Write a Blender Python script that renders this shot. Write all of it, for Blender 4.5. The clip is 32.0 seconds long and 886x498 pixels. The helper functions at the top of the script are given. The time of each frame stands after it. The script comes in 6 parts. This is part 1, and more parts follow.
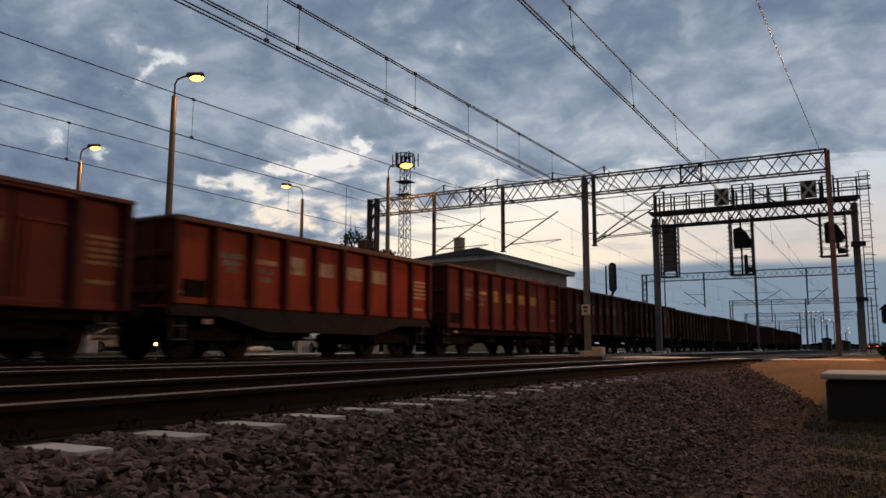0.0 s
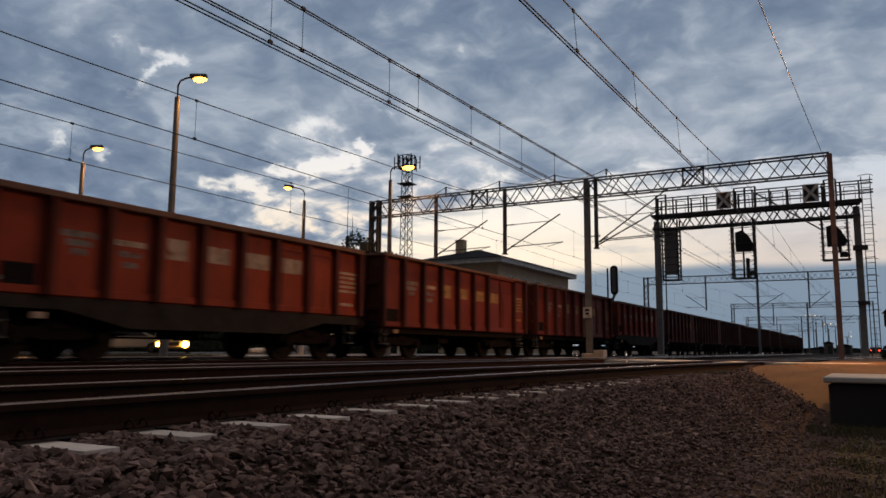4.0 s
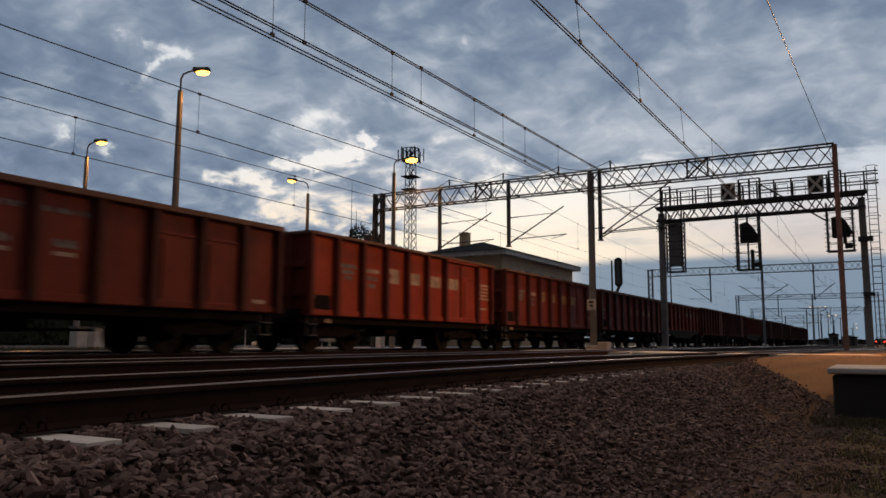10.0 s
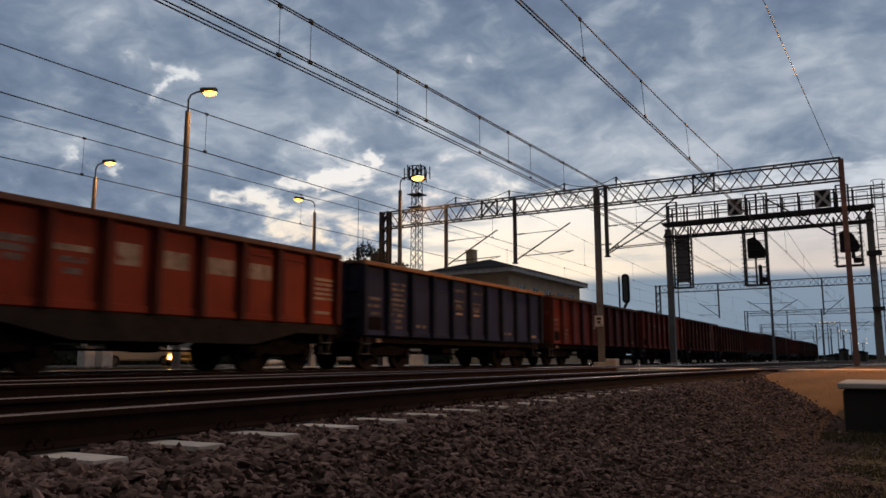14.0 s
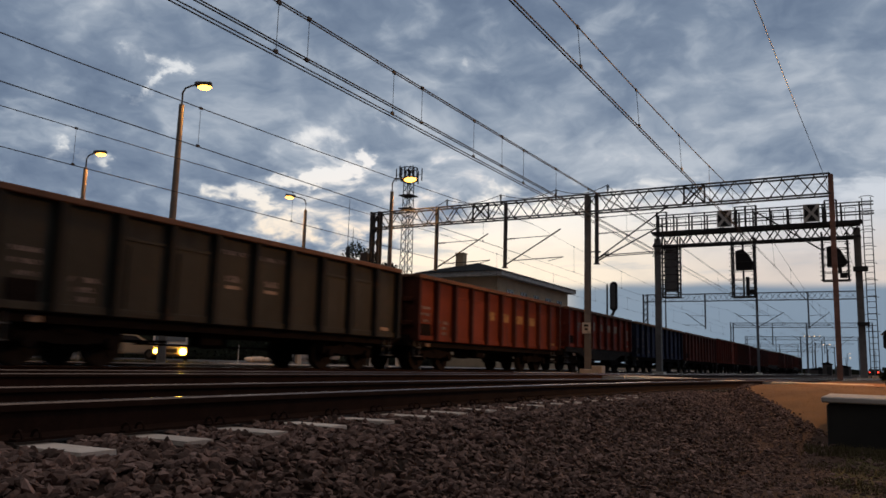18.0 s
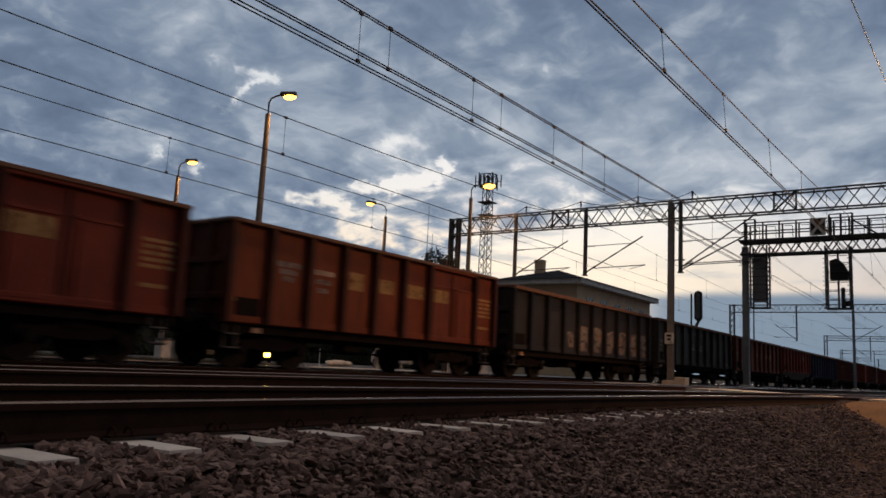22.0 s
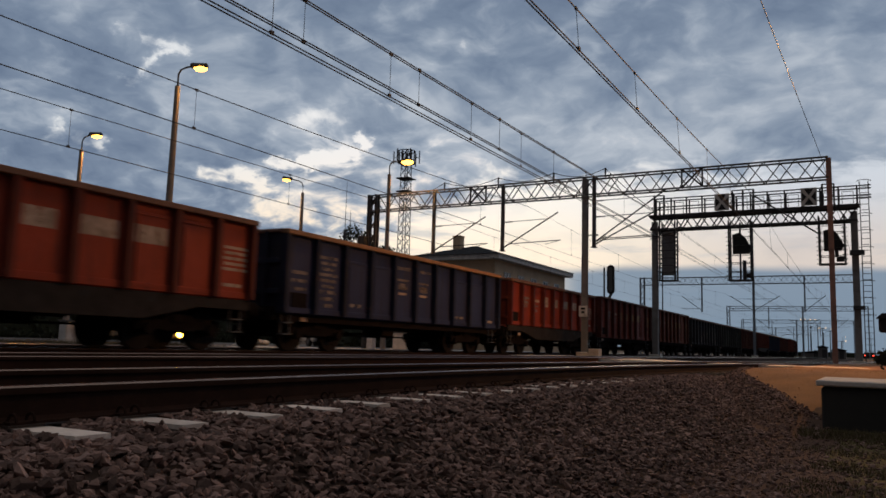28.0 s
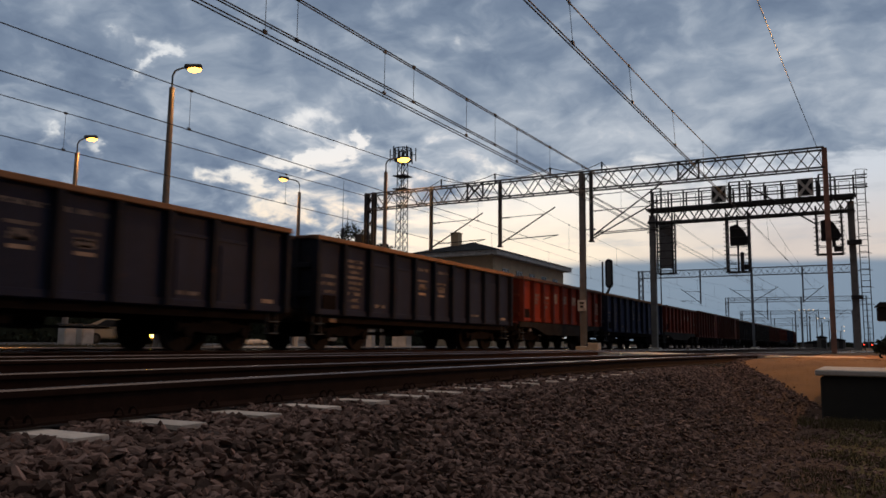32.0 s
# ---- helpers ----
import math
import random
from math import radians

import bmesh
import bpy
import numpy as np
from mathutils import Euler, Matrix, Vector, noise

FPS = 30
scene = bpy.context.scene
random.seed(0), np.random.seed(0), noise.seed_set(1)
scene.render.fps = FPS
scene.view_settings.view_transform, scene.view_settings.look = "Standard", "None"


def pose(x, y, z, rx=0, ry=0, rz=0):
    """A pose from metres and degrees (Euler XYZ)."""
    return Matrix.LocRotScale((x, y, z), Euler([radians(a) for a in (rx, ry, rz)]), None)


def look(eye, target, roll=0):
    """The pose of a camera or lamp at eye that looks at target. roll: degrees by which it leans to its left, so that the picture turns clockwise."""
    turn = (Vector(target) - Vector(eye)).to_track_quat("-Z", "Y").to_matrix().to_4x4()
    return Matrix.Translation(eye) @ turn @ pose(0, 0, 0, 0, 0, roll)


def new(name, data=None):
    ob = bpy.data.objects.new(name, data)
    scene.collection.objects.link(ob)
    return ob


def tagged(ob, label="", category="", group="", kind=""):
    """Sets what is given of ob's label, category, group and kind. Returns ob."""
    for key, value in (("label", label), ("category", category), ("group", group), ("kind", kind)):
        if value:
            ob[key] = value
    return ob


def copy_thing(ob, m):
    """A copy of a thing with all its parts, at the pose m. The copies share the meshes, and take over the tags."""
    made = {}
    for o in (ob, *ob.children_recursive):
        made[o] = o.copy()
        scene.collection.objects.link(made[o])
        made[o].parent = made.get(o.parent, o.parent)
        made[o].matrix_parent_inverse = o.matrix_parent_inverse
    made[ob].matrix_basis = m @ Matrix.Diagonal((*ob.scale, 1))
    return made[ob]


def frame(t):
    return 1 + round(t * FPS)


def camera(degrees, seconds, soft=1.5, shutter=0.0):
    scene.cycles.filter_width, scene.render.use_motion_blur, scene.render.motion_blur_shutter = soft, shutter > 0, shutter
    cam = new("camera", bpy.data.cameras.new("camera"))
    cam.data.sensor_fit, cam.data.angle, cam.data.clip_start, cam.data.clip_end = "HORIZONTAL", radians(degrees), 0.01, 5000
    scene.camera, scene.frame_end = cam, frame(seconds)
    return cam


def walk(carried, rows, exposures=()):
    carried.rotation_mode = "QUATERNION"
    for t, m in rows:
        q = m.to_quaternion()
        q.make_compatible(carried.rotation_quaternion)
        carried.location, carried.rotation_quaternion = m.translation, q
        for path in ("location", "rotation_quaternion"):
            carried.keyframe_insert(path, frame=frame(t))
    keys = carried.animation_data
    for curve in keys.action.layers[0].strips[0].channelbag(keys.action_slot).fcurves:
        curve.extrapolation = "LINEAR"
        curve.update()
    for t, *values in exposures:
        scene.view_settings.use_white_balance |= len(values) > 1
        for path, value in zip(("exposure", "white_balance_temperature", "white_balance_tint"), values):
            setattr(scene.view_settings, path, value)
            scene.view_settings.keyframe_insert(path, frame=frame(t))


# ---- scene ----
cam = camera(60.51, 32.0, soft=1.6, shutter=0.8)
CAMERA_ROWS = [
    (0, 0.013, 0.005, 0.262, 97.379, -0.171, 29.670),
    (0.5, 0.008, 0.006, 0.258, 97.362, -0.135, 29.587),
    (1, 0.006, -0.004, 0.259, 97.327, -0.270, 29.429),
    (1.5, -0.001, -0.004, 0.260, 97.385, -0.102, 29.587),
    (2, 0.002, -0.007, 0.256, 97.395, -0.055, 29.665),
    (2.5, 0.005, -0.011, 0.258, 97.351, -0.326, 29.640),
    (3, 0.002, -0.009, 0.256, 97.601, -0.281, 29.616),
    (3.5, -0.001, -0.013, 0.256, 97.580, -0.421, 29.702),
    (5.5, -0.006, -0.011, 0.251, 97.388, -0.297, 29.882),
    (6, -0.001, -0.009, 0.255, 97.313, -0.438, 29.860),
    (6.5, 0.003, -0.000, 0.250, 97.277, -0.319, 29.882),
    (7, 0.004, 0.006, 0.252, 97.112, -0.449, 29.825),
    (7.5, 0.008, 0.006, 0.251, 96.999, -0.326, 29.991),
    (8, 0.006, 0.006, 0.252, 96.998, -0.267, 30.080),
    (8.5, 0.005, 0.003, 0.250, 97.049, -0.161, 30.144),
    (9, 0.000, 0.000, 0.252, 97.076, -0.085, 30.104),
    (9.5, 0.004, 0.001, 0.252, 96.967, -0.293, 30.043),
    (10, 0.007, 0.002, 0.251, 96.995, -0.243, 30.080),
    (10.5, 0.005, 0.004, 0.251, 97.076, -0.224, 30.000),
    (11, 0.005, 0.007, 0.251, 97.085, -0.187, 29.924),
    (11.5, 0.007, 0.002, 0.249, 97.304, -0.301, 30.279),
    (12, 0.009, 0.002, 0.245, 97.165, -0.240, 30.540),
    (12.5, 0.012, -0.002, 0.241, 97.377, -0.119, 30.616),
    (13, 0.013, -0.006, 0.241, 97.563, 0.036, 30.666),
    (13.5, 0.019, -0.005, 0.241, 98.220, -0.066, 30.639),
    (14, 0.019, -0.001, 0.240, 98.323, 0.106, 30.639),
    (14.5, 0.016, -0.004, 0.242, 98.547, -0.027, 30.545),
    (16.5, 0.008, -0.018, 0.236, 98.722, -0.799, 29.767),
    (17, 0.002, -0.026, 0.236, 98.681, -1.163, 29.628),
    (17.5, -0.002, -0.025, 0.240, 98.576, -1.544, 29.369),
    (18, 0.000, -0.022, 0.238, 98.508, -1.601, 29.590),
    (18.5, 0.001, -0.013, 0.236, 98.550, -1.448, 29.561),
    (19, 0.007, -0.012, 0.237, 98.523, -1.449, 29.517),
    (19.5, 0.011, -0.013, 0.239, 98.760, -1.391, 29.440),
    (20, 0.006, -0.010, 0.240, 99.449, -1.633, 29.158),
    (20.5, 0.004, -0.016, 0.245, 99.895, -1.713, 29.695),
    (21, 0.003, -0.012, 0.243, 98.936, -2.044, 30.592),
    (21.5, 0.001, -0.016, 0.243, 98.767, -2.759, 33.215),
    (22, 0.005, -0.015, 0.246, 98.773, -2.900, 35.400),
    (22.5, 0.005, -0.017, 0.243, 98.546, -2.601, 35.549),
    (23, 0.006, -0.010, 0.244, 98.169, -2.532, 33.680),
    (23.5, 0.009, -0.009, 0.243, 98.138, -2.213, 32.620),
    (24, 0.002, -0.003, 0.241, 98.047, -2.172, 31.363),
    (24.5, 0.002, -0.004, 0.242, 97.910, -2.091, 30.349),
    (25, 0.007, -0.002, 0.239, 97.538, -2.137, 29.838),
    (25.5, 0.004, -0.002, 0.241, 97.180, -1.971, 29.815),
    (27.5, 0.003, -0.006, 0.245, 97.184, -1.551, 29.727),
    (28, 0.001, -0.003, 0.245, 97.229, -1.678, 29.390),
    (28.5, 0.005, 0.002, 0.241, 97.229, -1.398, 29.369),
    (29, 0.008, 0.004, 0.243, 97.311, -0.926, 29.445),
    (29.5, 0.013, 0.001, 0.248, 97.450, -0.808, 29.445),
    (30, 0.009, 0.006, 0.247, 97.506, -0.783, 29.431),
    (30.5, 0.014, 0.004, 0.243, 97.530, -0.665, 29.426),
    (31, 0.015, 0.004, 0.244, 97.505, -0.779, 29.386),
    (31.5, 0.014, 0.005, 0.241, 97.265, -0.706, 29.368),
    (32, 0.010, 0.006, 0.239, 97.006, -0.645, 29.372),
]

walk(cam, [(t, pose(x, y, z, rx, ry, rz)) for t, x, y, z, rx, ry, rz in CAMERA_ROWS],
     exposures=[(0.0, 0.0), (32.0, 0.0)])


# ---------------------------------------------------------------- node helpers
class Nodes:
    """Small helper to write node trees in short lines."""

    def __init__(self, tree):
        self.tree = tree
        tree.nodes.clear()

    def add(self, kind, inputs=(), **settings):
        node = self.tree.nodes.new(kind)
        for key, value in settings.items():
            setattr(node, key, value)
        for key, value in dict(inputs).items():
            if isinstance(value, bpy.types.NodeSocket):
                self.tree.links.new(value, node.inputs[key])
            else:
                node.inputs[key].default_value = value
        return node

    def math(self, op, a, b=0.0, c=0.0, clamp=False):
        return self.add("ShaderNodeMath", {0: a, 1: b, 2: c}, operation=op, use_clamp=clamp).outputs[0]

    def vec(self, op, a, b=(0, 0, 0)):
        node = self.add("ShaderNodeVectorMath", {0: a, 1: b}, operation=op)
        return node.outputs["Value"] if op in ("DOT_PRODUCT", "LENGTH", "DISTANCE") else node.outputs[0]

    def ramp(self, fac, stops, interpolation="LINEAR"):
        node = self.add("ShaderNodeValToRGB", {0: fac})
        node.color_ramp.interpolation = interpolation
        while len(node.color_ramp.elements) < len(stops):
            node.color_ramp.elements.new(0.5)
        for element, (place, colour) in zip(node.color_ramp.elements, stops):
            element.position = place
            element.color = (*colour, 1) if len(colour) == 3 else colour
        return node.outputs[0]

    def mix(self, fac, a, b, blend="MIX"):
        node = self.add("ShaderNodeMix", {0: fac, 6: a, 7: b}, data_type="RGBA", blend_type=blend)
        return node.outputs[2]

    def noise(self, vector, scale, detail=4.0, rough=0.55, distortion=0.0):
        return self.add("ShaderNodeTexNoise", {"Vector": vector, "Scale": scale, "Detail": detail, "Roughness": rough,
                                               "Distortion": distortion}).outputs[0]

    def smooth(self, value, low, high):
        return self.add("ShaderNodeMapRange", {0: value, 1: low, 2: high, 3: 0.0, 4: 1.0}, interpolation_type="SMOOTHSTEP").outputs[0]


def rgb(r, g, b):
    return (r, g, b, 1)


# ---------------------------------------------------------------- world: dusk sky under broken cloud
GLOW = math.radians(20.0)      # the bright western horizon, counted from +y to the left
# thin places in the cloud, each a streak: from bearing and height to bearing and height in degrees, half width, how thin
BREAKS = [
    (54.0, 20.8, 52.3, 20.7, 0.30, 0.55), (52.2, 20.6, 49.6, 20.3, 0.55, 1.0), (50.9, 20.1, 52.4, 18.3, 0.42, 0.95), (53.2, 17.4, 52.7, 17.8, 0.42, 0.9),
    (57.8, 13.3, 57.0, 13.7, 0.45, 0.8), (56.0, 13.2, 54.4, 13.1, 0.50, 1.0), (40.8, 16.5, 37.6, 17.0, 0.85, 0.62), (35.2, 17.9, 33.8, 17.6, 0.40, 0.75),
    (47.6, 11.8, 45.4, 12.1, 0.50, 0.95), (45.4, 12.0, 43.0, 11.5, 0.50, 0.95), (42.8, 13.2, 40.2, 12.9, 0.40, 0.9), (40.2, 13.3, 36.6, 14.2, 0.40, 0.9),
    (36.4, 15.4, 35.8, 14.8, 0.40, 0.85), (28.2, 22.4, 26.4, 21.9, 0.65, 0.50), (17.6, 15.1, 11.4, 15.3, 0.60, 0.35), (43.5, 9.8, 40.0, 9.3, 0.70, 0.7),
]


def build_world():
    world = bpy.data.worlds.new("dusk_sky")
    scene.world = world
    world.use_nodes = True
    n = Nodes(world.node_tree)
    way = n.vec("NORMALIZE", n.add("ShaderNodeTexCoord").outputs["Generated"])
    x, y, z = n.add("ShaderNodeSeparateXYZ", {0: way}).outputs
    up = n.math("MAXIMUM", z, 0.0)
    flat = n.vec("NORMALIZE", n.add("ShaderNodeCombineXYZ", {0: x, 1: y, 2: 0.0}).outputs[0])
    toward = n.vec("DOT_PRODUCT", flat, (-math.sin(GLOW), math.cos(GLOW), 0))
    bearing = n.math("DEGREES", n.math("ARCTAN2", n.math("MULTIPLY", x, -1.0), y))
    height = n.math("DEGREES", n.math("ARCSINE", z))
    # a flat cloud layer seen in perspective, drawn out along the horizon
    div = n.math("ADD", up, 0.30)
    plane = n.add("ShaderNodeCombineXYZ", {0: n.math("DIVIDE", x, div), 1: n.math("DIVIDE", y, div), 2: 0.0}).outputs[0]
    warp = n.add("ShaderNodeTexNoise", {"Vector": plane, "Scale": 3.6, "Detail": 4.0}).outputs[1]
    bent = n.vec("ADD", plane, n.vec("MULTIPLY", n.vec("SUBTRACT", warp, (0.5, 0.5, 0.5)), (0.22, 0.22, 0.0)))
    big = n.noise(n.vec("ADD", plane, (3.1, 1.7, 0.0)), 1.7, 3.0, 0.5)
    mid = n.noise(n.vec("ADD", bent, (7.3, 2.2, 4.0)), 5.2, 5.0, 0.50)
    fine = n.noise(n.vec("ADD", bent, (1.3, 9.2, 8.0)), 14.0, 5.0, 0.54)
    thin = n.math("ADD", n.math("MULTIPLY", big, 0.32), n.math("ADD", n.math("MULTIPLY", mid, 0.42), n.math("MULTIPLY", fine, 0.26)))
    thin = n.math("ADD", n.math("MULTIPLY", n.math("SUBTRACT", thin, 0.5), 1.75), 0.5)
    # streaks where the cloud is torn open, frayed by fine noise
    torn = n.add("ShaderNodeTexNoise", {"Vector": n.vec("MULTIPLY", way, (1.0, 1.0, 1.6)), "Scale": 34.0, "Detail": 6.0, "Roughness": 0.60}).outputs[1]
    tx, ty, _ = n.add("ShaderNodeSeparateXYZ", {0: n.vec("SUBTRACT", torn, (0.5, 0.5, 0.5))}).outputs
    a = n.math("ADD", bearing, n.math("MULTIPLY", tx, 3.2))
    e = n.math("ADD", height, n.math("MULTIPLY", ty, 2.2))
    spots = 0.0
    for a0, e0, a1, e1, half, weight in BREAKS:
        da, de = a1 - a0, e1 - e0
        long2 = da * da + de * de
        pa, pe = n.math("SUBTRACT", a, a0), n.math("SUBTRACT", e, e0)
        u = n.math("DIVIDE", n.math("ADD", n.math("MULTIPLY", pa, da), n.math("MULTIPLY", pe, de)), long2, clamp=True)
        qa, qe = n.math("SUBTRACT", pa, n.math("MULTIPLY", u, da)), n.math("SUBTRACT", pe, n.math("MULTIPLY", u, de))
        far = n.math("SQRT", n.math("ADD", n.math("MULTIPLY", qa, qa), n.math("MULTIPLY", qe, qe)))
        near = n.math("SUBTRACT", 1.0, n.smooth(far, 0.0, half * 1.75))
        spots = n.math("MAXIMUM", n.math("MULTIPLY", near, weight), spots)
    sky = n.add("ShaderNodeTexSky", sky_type="NISHITA", sun_disc=False, sun_elevation=math.radians(1.0),
                sun_rotation=-GLOW, altitude=100.0, air_density=1.0, dust_density=1.5, ozone_density=1.0).outputs[0]
    nishita = n.mix(1.0, sky, rgb(0.06, 0.06, 0.06), "MULTIPLY")
    air = n.mix(n.smooth(height, 5.0, 15.0), rgb(0.90, 0.74, 0.54), rgb(0.78, 0.79, 0.80))
    clear = n.mix(1.0, air, nishita, "ADD")
    wide = n.math("MULTIPLY", n.smooth(toward, 0.80, 0.99), n.math("SUBTRACT", 1.0, n.smooth(up, 0.22, 0.50)))
    cloud = n.ramp(n.math("ADD", thin, n.math("MULTIPLY", wide, 0.22)),
                   [(0.28, (0.122, 0.165, 0.243)), (0.42, (0.146, 0.197, 0.288)), (0.54, (0.192, 0.249, 0.343)), (0.68, (0.285, 0.345, 0.435)), (0.88, (0.47, 0.52, 0.59))])
    # broken cloud in front of the brightest part
    ca, ce = n.math("DIVIDE", n.math("SUBTRACT", bearing, 35.0), 13.0), n.math("DIVIDE", n.math("SUBTRACT", height, 10.8), 6.0)
    ragged_zone = n.math("SUBTRACT", 1.0, n.smooth(n.math("ADD", n.math("MULTIPLY", ca, ca), n.math("MULTIPLY", ce, ce)), 0.1, 1.3))
    pattern = n.math("ADD", n.math("MULTIPLY", fine, 0.5), n.math("MULTIPLY", mid, 0.5))
    open_sky = n.math("ADD", pattern, n.math("ADD", n.math("MULTIPLY", ragged_zone, 0.16), n.math("MULTIPLY", spots, 0.23)))
    both = n.mix(n.math("MULTIPLY", n.smooth(open_sky, 0.50, 0.72), 0.42), cloud, rgb(0.50, 0.55, 0.62))
    gap = n.smooth(open_sky, 0.62, 0.82)
    both = n.mix(n.math("MULTIPLY", gap, 0.94), both, clear)
    # the clear low band in the west, under the edge of the cloud layer
    edge_height = n.math("SUBTRACT", 12.6, n.math("MULTIPLY", n.smooth(bearing, 25.0, 37.0), 4.6))
    edge_height = n.math("SUBTRACT", edge_height, n.math("MULTIPLY", n.smooth(bearing, 40.0, 56.0), 6.5))
    edge_height = n.math("SUBTRACT", edge_height, n.math("MULTIPLY", n.math("SUBTRACT", 1.0, n.smooth(bearing, -42.0, -14.0)), 9.0))
    ragged = n.math("MULTIPLY", n.math("SUBTRACT", pattern, 0.5), 11.0)
    low = n.math("SUBTRACT", 1.0, n.smooth(n.math("SUBTRACT", n.math("SUBTRACT", height, ragged), edge_height), -1.3, 1.0))
    west = n.math("SUBTRACT", 1.0, n.smooth(n.math("ABSOLUTE", n.math("SUBTRACT", bearing, 29.0)), 5.0, 26.0))
    cream = n.mix(west, rgb(0.72, 0.63, 0.57), rgb(1.12, 0.95, 0.73))
    pale = n.mix(west, rgb(0.64, 0.68, 0.74), rgb(1.02, 0.97, 0.90))
    band = n.mix(n.smooth(height, 6.0, 12.5), cream, pale)
    band = n.mix(1.0, band, n.ramp(mid, [(0.30, (0.90, 0.91, 0.93)), (0.50, (1, 1, 1))]), "MULTIPLY")
    # thin grey wisps that float in the band
    wisp = n.noise(n.add("ShaderNodeCombineXYZ", {0: n.math("MULTIPLY", bearing, 0.11), 1: n.math("MULTIPLY", height, 0.62), 2: 3.0}).outputs[0], 1.0, 5.0, 0.55)
    band = n.mix(n.math("MULTIPLY", n.smooth(wisp, 0.56, 0.72), 0.55), band, rgb(0.46, 0.49, 0.53))
    both = n.mix(n.math("MULTIPLY", low, 0.96), both, band)
    # a blue cloud bank low down, away from the brightest part
    edge = n.math("ADD", up, n.math("MULTIPLY", n.math("SUBTRACT", big, 0.5), 0.03))
    bank = n.math("SUBTRACT", 1.0, n.smooth(edge, 0.096, 0.110))
    right = n.math("DIVIDE", x, n.math("MAXIMUM", y, 0.05))
    bank = n.math("MULTIPLY", bank, n.math("MAXIMUM", n.smooth(right, -0.44, -0.34), n.math("SUBTRACT", 1.0, n.smooth(toward, 0.55, 0.80))))
    both = n.mix(n.math("MULTIPLY", bank, 0.93), both, n.mix(n.smooth(up, 0.0, 0.09), rgb(0.160, 0.240, 0.330), rgb(0.190, 0.270, 0.365)))
    # the east behind is darker and greyer
    east = n.smooth(toward, -0.75, 0.55)
    dull = n.ramp(thin, [(0.30, (0.095, 0.095, 0.112)), (0.55, (0.152, 0.150, 0.168)), (0.80, (0.23, 0.225, 0.245))])
    both = n.mix(east, dull, both)
    over = n.ramp(thin, [(0.30, (0.245, 0.23, 0.235)), (0.55, (0.41, 0.39, 0.385)), (0.80, (0.63, 0.60, 0.59))])
    both = n.mix(n.smooth(up, 0.52, 0.80), both, over)
    # night comes up from the far east
    both = n.mix(1.0, both, n.ramp(n.math("ADD", toward, n.smooth(up, 0.3, 0.8)), [(-0.98, (0.36, 0.36, 0.38)), (-0.66, (1, 1, 1))]), "MULTIPLY")
    ground = n.mix(n.smooth(z, -0.05, 0.0), rgb(0.03, 0.03, 0.03), both)
    back = n.add("ShaderNodeBackground", {0: ground, 1: 1.0})
    n.add("ShaderNodeOutputWorld", {0: back.outputs[0]})


build_world()

sun_data = bpy.data.lights.new("sun", "SUN")
sun_data.energy, sun_data.angle, sun_data.color = 0.25, radians(14), (1.0, 0.78, 0.55)
sun = new("sun", sun_data)
sun.matrix_world = look((0, 0, 0), (math.sin(GLOW), -math.cos(GLOW), -0.06))

SODIUM = (1.0, 0.44, 0.11)


# ---------------------------------------------------------------- materials
def material(name, colour, rough=0.7, metal=0.0, vary=0.25, scale=3.0, fine=40.0, bump=0.2, bump_scale=60.0, tint=None,
             stains=0.0, random_value=0.0, streak=False, island=0.0, specular=0.5):
    mat = bpy.data.materials.new(name)
    mat.use_nodes = True
    n = Nodes(mat.node_tree)
    where = n.add("ShaderNodeTexCoord").outputs["Object"]
    if streak:
        where = n.vec("MULTIPLY", where, (1.0, 1.0, 0.16))
    coarse = n.noise(where, scale, 4.0, 0.6)
    grain = n.noise(where, fine, 3.0, 0.6)
    amount = n.math("ADD", n.math("MULTIPLY", coarse, 0.65), n.math("MULTIPLY", grain, 0.35))
    dark = tuple(c * (1 - vary) for c in colour)
    light = tuple(min(1, c * (1 + vary)) for c in (tint or colour))
    shade = n.ramp(amount, [(0.32, dark), (0.68, light)])
    if stains:
        spot = n.smooth(n.noise(where, scale * 0.6, 6.0, 0.7, 0.6), 0.52, 0.70)
        shade = n.mix(n.math("MULTIPLY", spot, stains), shade, rgb(0.06, 0.045, 0.035))
    if random_value:
        pick = n.add("ShaderNodeObjectInfo").outputs["Random"]
        shade = n.mix(1.0, shade, n.ramp(pick, [(0, (1 - random_value,) * 3), (1, (1, 1, 1))]), "MULTIPLY")
    if island:
        pick = n.add("ShaderNodeNewGeometry").outputs["Random Per Island"]
        shade = n.mix(1.0, shade, n.ramp(pick, [(0, (1 - island, (1 - island) * 0.96, (1 - island) * 0.92)), (0.7, (0.75, 0.72, 0.70)), (1, (1, 1, 1))]), "MULTIPLY")
    height = n.noise(where, bump_scale, 3.0, 0.6)
    relief = n.add("ShaderNodeBump", {"Strength": bump, "Distance": 0.01, "Height": height}).outputs[0]
    roughness = n.math("ADD", n.math("MULTIPLY", grain, 0.25), rough - 0.12, clamp=True)
    shader = n.add("ShaderNodeBsdfPrincipled", {"Base Color": shade, "Roughness": roughness, "Metallic": metal, "Normal": relief,
                                                "Specular IOR Level": specular})
    n.add("ShaderNodeOutputMaterial", {0: shader.outputs[0]})
    return mat


def glowing(name, colour, strength):
    mat = bpy.data.materials.new(name)
    mat.use_nodes = True
    n = Nodes(mat.node_tree)
    shader = n.add("ShaderNodeEmission", {0: (*colour, 1), 1: strength})
    n.add("ShaderNodeOutputMaterial", {0: shader.outputs[0]})
    return mat


